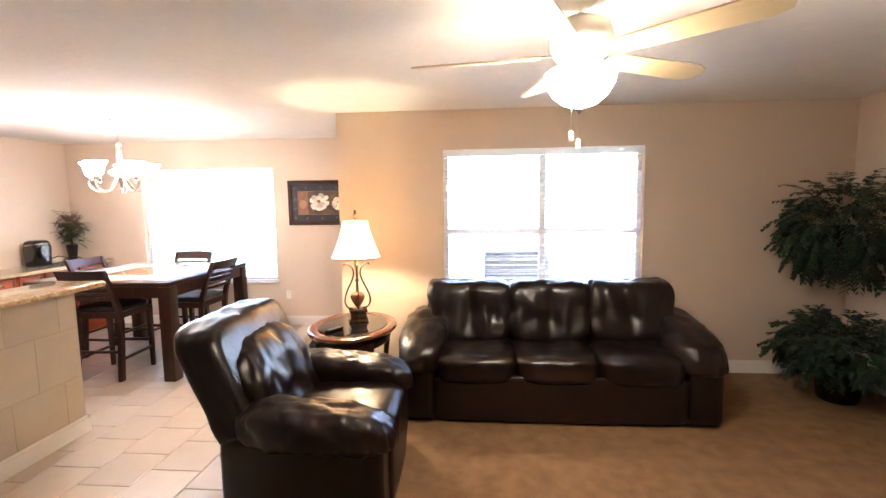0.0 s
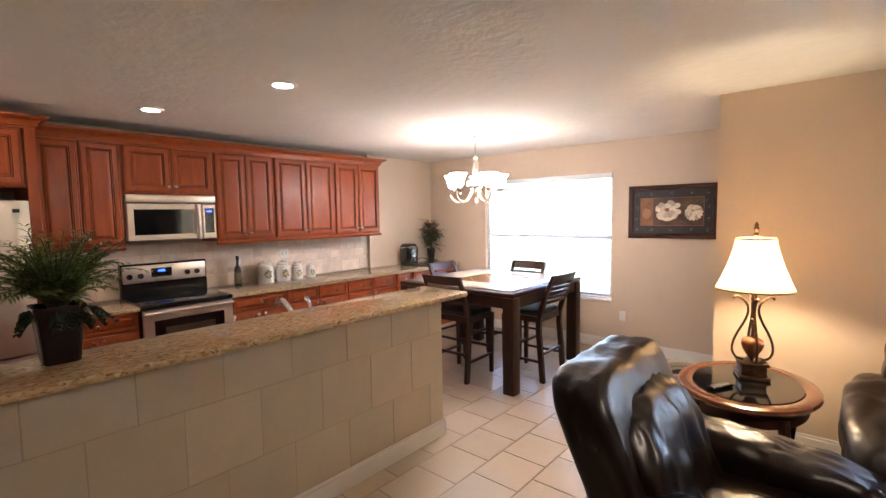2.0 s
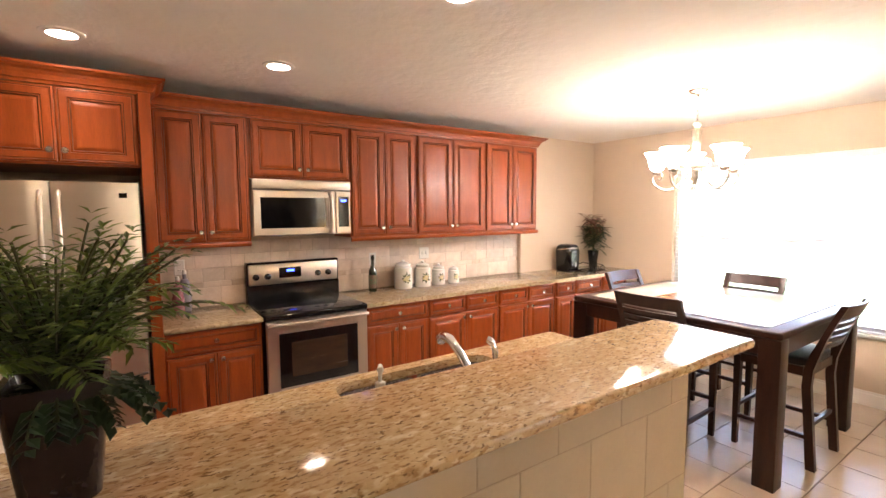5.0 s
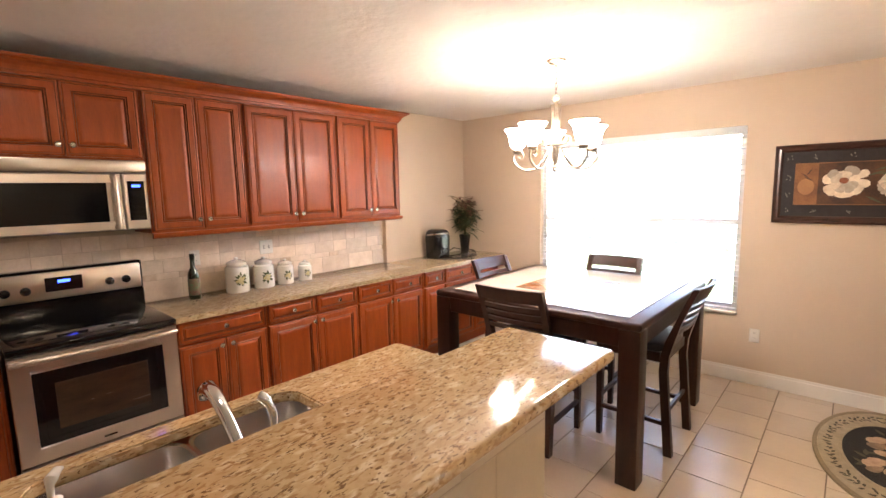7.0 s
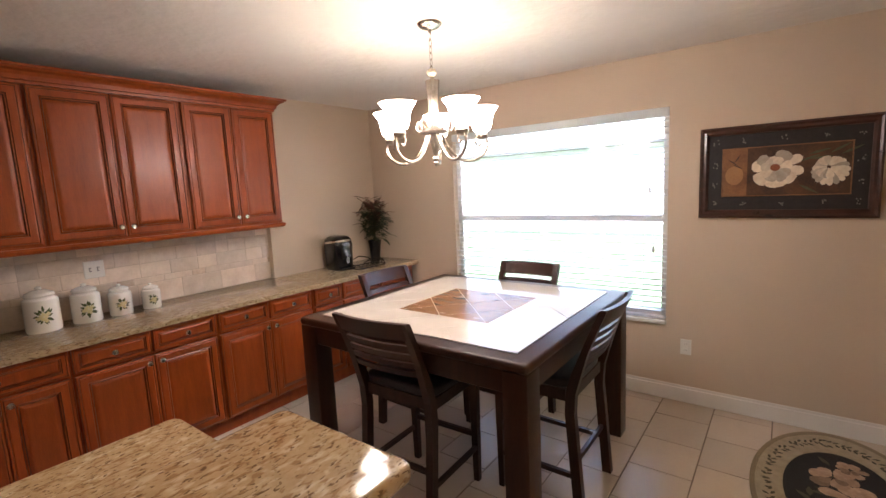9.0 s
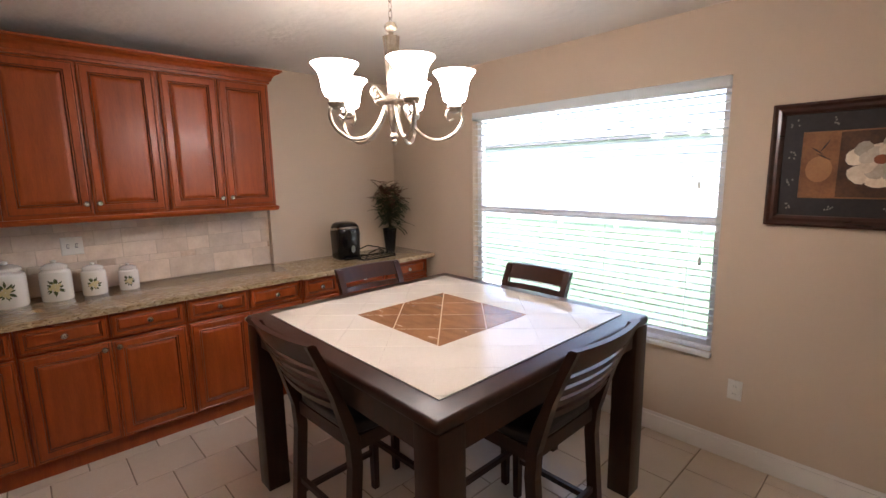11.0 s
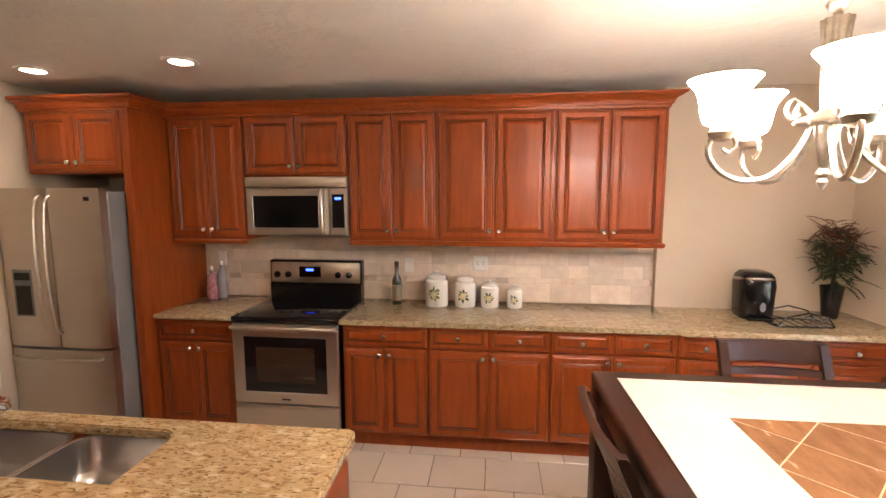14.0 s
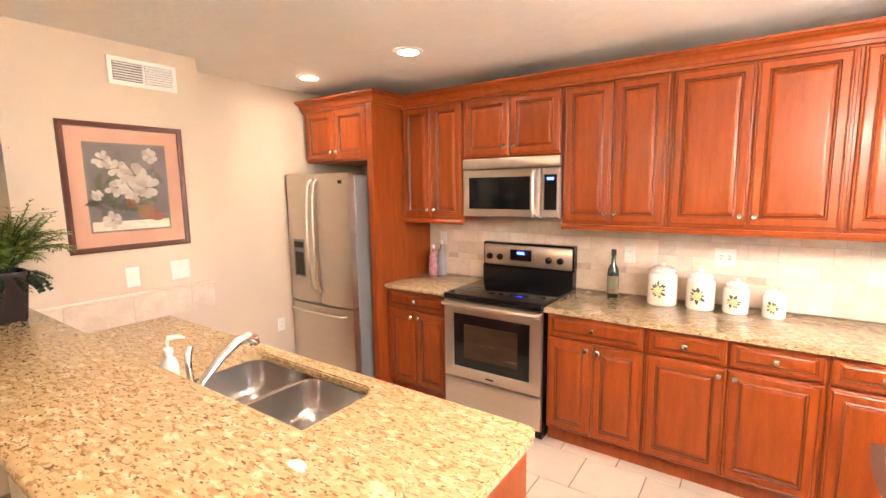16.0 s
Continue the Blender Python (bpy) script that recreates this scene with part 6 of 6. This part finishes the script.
for nm, mm, n_, zl, zh, zc, hz in (("green_foliage", M_LEAFD, 170, -0.9, 0.9, 0.39, 0.19), ("red_foliage", M_BERRY, 80, -0.4, 0.98, 0.53, 0.15)):
    fo, stm = bm_new(), bm_new()
    for k in range(n_):
        d = rnd_dir(zl, zh)
        q = random.uniform(0.1, 1.0) ** 0.5
        frond(fo, stm, Vector((d.x * 0.125 * q, d.y * 0.125 * q, zc + d.z * hz * q)), rnd_dir(-0.5, 0.98), random.uniform(0.05, 0.14), 7, 0.026, 0.008, random.uniform(0.3, 1.0))
    part(nm, fo, mm, va)
    tube(stm, [(0, 0, 0.15), (0.01, 0, 0.45)], 0.012, 6)
    part("stem", stm, M_STEM, va)

bo_ = thing("book", "closed red-covered book on the end table shelf", "book", pose(-1.805, 5.095, 0.185, 0, 0, 12))
part("cover", bx(bm_new(), -0.10, 0.10, -0.075, 0.075, 0, 0.006, 0.002), M_RUST, bo_, "red cloth cover")
part("pages", bx(bm_new(), -0.097, 0.097, -0.070, 0.072, 0.006, 0.036), M_WHITE, bo_, "cream page block")
part("cover", bx(bm_new(), -0.10, 0.10, -0.075, 0.075, 0.036, 0.042, 0.002), M_RUST, bo_, "red cloth cover")

# small things on the end table
bk = thing("remote_control", "black remote control on the end table", "remote control", pose(-1.925, 4.915, 0.637, 0, 0, 60))
part("case", bx(bm_new(), -0.08, 0.08, -0.022, 0.022, 0, 0.018, 0.006, 2), M_BLACK, bk, smooth=40)
for i in range(6):
    for j in range(3):
        part("button", bx(bm_new(), -0.06 + 0.02 * i, -0.05 + 0.02 * i, -0.014 + 0.011 * j, -0.007 + 0.011 * j, 0.018, 0.0195), M_STEELD, bk)

# fence across the lawn, with a lattice top
M_VINYL = mat("white_vinyl", (0.80, 0.81, 0.82), rough=0.4, var=0.02)
fe = thing("fence", "white vinyl fence with a lattice top across the lawn", "fence")
FYY = 19.5
for k in range(20):
    x = -32 + 2.2 * k
    part("post", bx(bm_new(), x - 0.06, x + 0.06, FYY - 0.06, FYY + 0.06, -0.25, 1.85, 0.01), M_VINYL, fe)
    pn = part("panel", bx(bm_new(), x + 0.06, x + 2.14, FYY - 0.02, FYY + 0.02, -0.15, 1.20), M_VINYL, fe)
    part("rail", bx(bm_new(), x + 0.06, x + 2.14, FYY - 0.03, FYY + 0.03, 1.20, 1.28), M_VINYL, fe)
    part("rail", bx(bm_new(), x + 0.06, x + 2.14, FYY - 0.03, FYY + 0.03, 1.70, 1.78), M_VINYL, fe)
    lt = bm_new()
    for i in range(10):
        bx(lt, x + 0.16 + 0.2 * i, x + 0.21 + 0.2 * i, FYY - 0.012, FYY + 0.012, 1.28, 1.70)
    for z in (1.38, 1.55):
        bx(lt, x + 0.06, x + 2.14, FYY - 0.010, FYY + 0.010, z, z + 0.05)
    part("lattice", lt, M_VINYL, fe)
# made-up pale slab: stands in for the brightness behind the living room window
single("patio", bx(bm_new(), -2.0, 4.0, LY + T, 10.5, -0.26, -0.222), mat("pale_view_slab", (0.60, 0.58, 0.54), rough=0.9, scale=3), "made-up pale slab that whitens the living room window view", "patio", kind="structure")
single("patio", bx(bm_new(), -16, -7.4, DY + T, 10.6, -0.26, -0.22), mat("pale_concrete", (0.62, 0.60, 0.56), rough=0.9, scale=3), "pale concrete patio slab outside the dining window", "patio", kind="structure")

# ---- tiles ----
def tile_mesh(name, w, l, h, bev, material):
    bm = bm_new()
    r = bmesh.ops.create_cube(bm, size=1.0, matrix=Matrix.LocRotScale((0, 0, h / 2), None, (w, l, h)))
    bmesh.ops.bevel(bm, geom=[e for e in bm.edges if all(v.co.z > h * 0.9 for v in e.verts)], offset=bev, segments=1, affect="EDGES")
    return to_mesh(name, bm, material)


def cut_tiles(parent, name, pitch_u, pitch_v, gap, u0, v0, ulim, vlim, stag, thick, bev, place, material, keep=None):
    """Rows of tiles in a running bond, cut at the edges; place(u, v) gives the pose of a tile's centre."""
    cache = {}
    i0, i1 = math.floor((ulim[0] - u0) / pitch_u), math.ceil((ulim[1] - u0) / pitch_u)
    for i in range(i0, i1):
        off = stag * (i % 2)
        j0, j1 = math.floor((vlim[0] - v0 - off) / pitch_v), math.ceil((vlim[1] - v0 - off) / pitch_v)
        for j in range(j0, j1):
            a0, a1 = max(ulim[0], u0 + i * pitch_u), min(ulim[1], u0 + (i + 1) * pitch_u)
            b0, b1 = max(vlim[0], v0 + off + j * pitch_v), min(vlim[1], v0 + off + (j + 1) * pitch_v)
            if a1 - a0 < 0.02 or b1 - b0 < 0.02 or (keep and not keep((a0 + a1) / 2, (b0 + b1) / 2)):
                continue
            w, l = round(a1 - a0 - gap, 4), round(b1 - b0 - gap, 4)
            if (w, l) not in cache:
                cache[(w, l)] = tile_mesh(name, w, l, thick, bev, material)
            o = new(name, cache[(w, l)])
            o.parent = parent
            o.matrix_basis = place((a0 + a1) / 2, (b0 + b1) / 2)


cut_tiles(floor, "floor_tile", 0.335, 0.345, 0.006, -3.502, 5.38, (KX2, -2.052), (AY, DY), 0.1725, 0.006, 0.002,
          lambda u, v: pose(u, v, -0.005, random.uniform(-0.05, 0.05), random.uniform(-0.05, 0.05), 0), M_TILE, lambda u, v: not (u < PX1 and v < PY and u > PX0))
single("floor_threshold", bx(bm_new(), -2.062, -2.048, BY, LY, -0.02, 0.006, 0.002), M_STEELD, "thin metal strip between tile and carpet", "threshold", kind="structure")
cut_tiles(hw, "face_tile", 0.36, 0.363, 0.0035, 0.79, 2.12, (0.105, BZ - 0.036), (PY, BE), 0.18, 0.008, 0.002,
          lambda z, y: pose(BX - 0.009, y, z, 0, 0, 0) @ Matrix(((0, 0, 1, 0), (0, 1, 0, 0), (1, 0, 0, 0), (0, 0, 0, 1))), M_BTILE)
cut_tiles(hw, "end_tile", 0.36, 0.363, 0.005, 0.79, -3.90, (0.105, BZ - 0.036), (-3.76, BX - 0.001), 0.0, 0.008, 0.002,
          lambda z, x: pose(x, BE - 0.009, z, 0, 0, 0) @ Matrix(((0, 1, 0, 0), (0, 0, 1, 0), (1, 0, 0, 0), (0, 0, 0, 1))), M_BTILE)
bs = single("backsplash", bx(bm_new(), KX + 0.0005, KX + 0.0112, 2.516, 6.088, CT + 0.001, UZ0 - 0.002), M_SGROUT, "tumbled travertine tile backsplash", "backsplash", kind="structure")
z = CT + 0.003
row = 0
cache = {}
for hgt in (0.145, 0.045, 0.10, 0.10, 0.10):
    y = 2.517
    while y < 6.08:
        w = random.choice((0.20, 0.15, 0.10, 0.25)) if hgt > 0.05 else random.choice((0.15, 0.10, 0.2))
        if hgt > 0.12:
            w = 0.30
        if row == 0 and y == 2.517:
            w = 0.12
        w = min(w, 6.086 - y)
        hh = min(hgt, UZ0 - 0.004 - z)
        key = (round(w, 3), round(hh, 3))
        if key not in cache:
            cache[key] = tile_mesh("splash_tile", hh - 0.003, w - 0.003, 0.009, 0.0015, M_SPLASHB if hgt < 0.05 and w < 0.14 else M_SPLASH)
        o = new("splash_tile", cache[key])
        o.parent = bs
        o.matrix_basis = pose(KX + 0.0035 + random.uniform(0, 0.0012), y + w / 2, z + hh / 2) @ Matrix(((0, 0, 1, 0), (0, 1, 0, 0), (1, 0, 0, 0), (0, 0, 0, 1)))
        y += w
    z += hgt
    row += 1
ps = single("splash_strip", bx(bm_new(), PX0 + 0.005, -3.78, PY + 0.0005, PY + 0.003, CT + 0.001, CT + 0.160), M_SGROUT, "strip of beige tile behind the sink worktop", "backsplash", kind="structure")
part("cap_moulding", bx(bm_new(), PX0 + 0.002, -3.78, PY + 0.001, PY + 0.020, CT + 0.160, CT + 0.178, 0.006, 2), M_SPLASH, ps, "bullnose tile cap", 40)
cut_tiles(ps, "splash_tile", 0.16, 0.33, 0.0015, CT + 0.002, -4.60, (CT + 0.002, CT + 0.158), (PX0 + 0.006, -3.78), 0.08, 0.008, 0.0015,
          lambda z, x: pose(x, PY + 0.002, z) @ Matrix(((0, 1, 0, 0), (0, 0, 1, 0), (1, 0, 0, 0), (0, 0, 0, 1))), M_SPLASH)
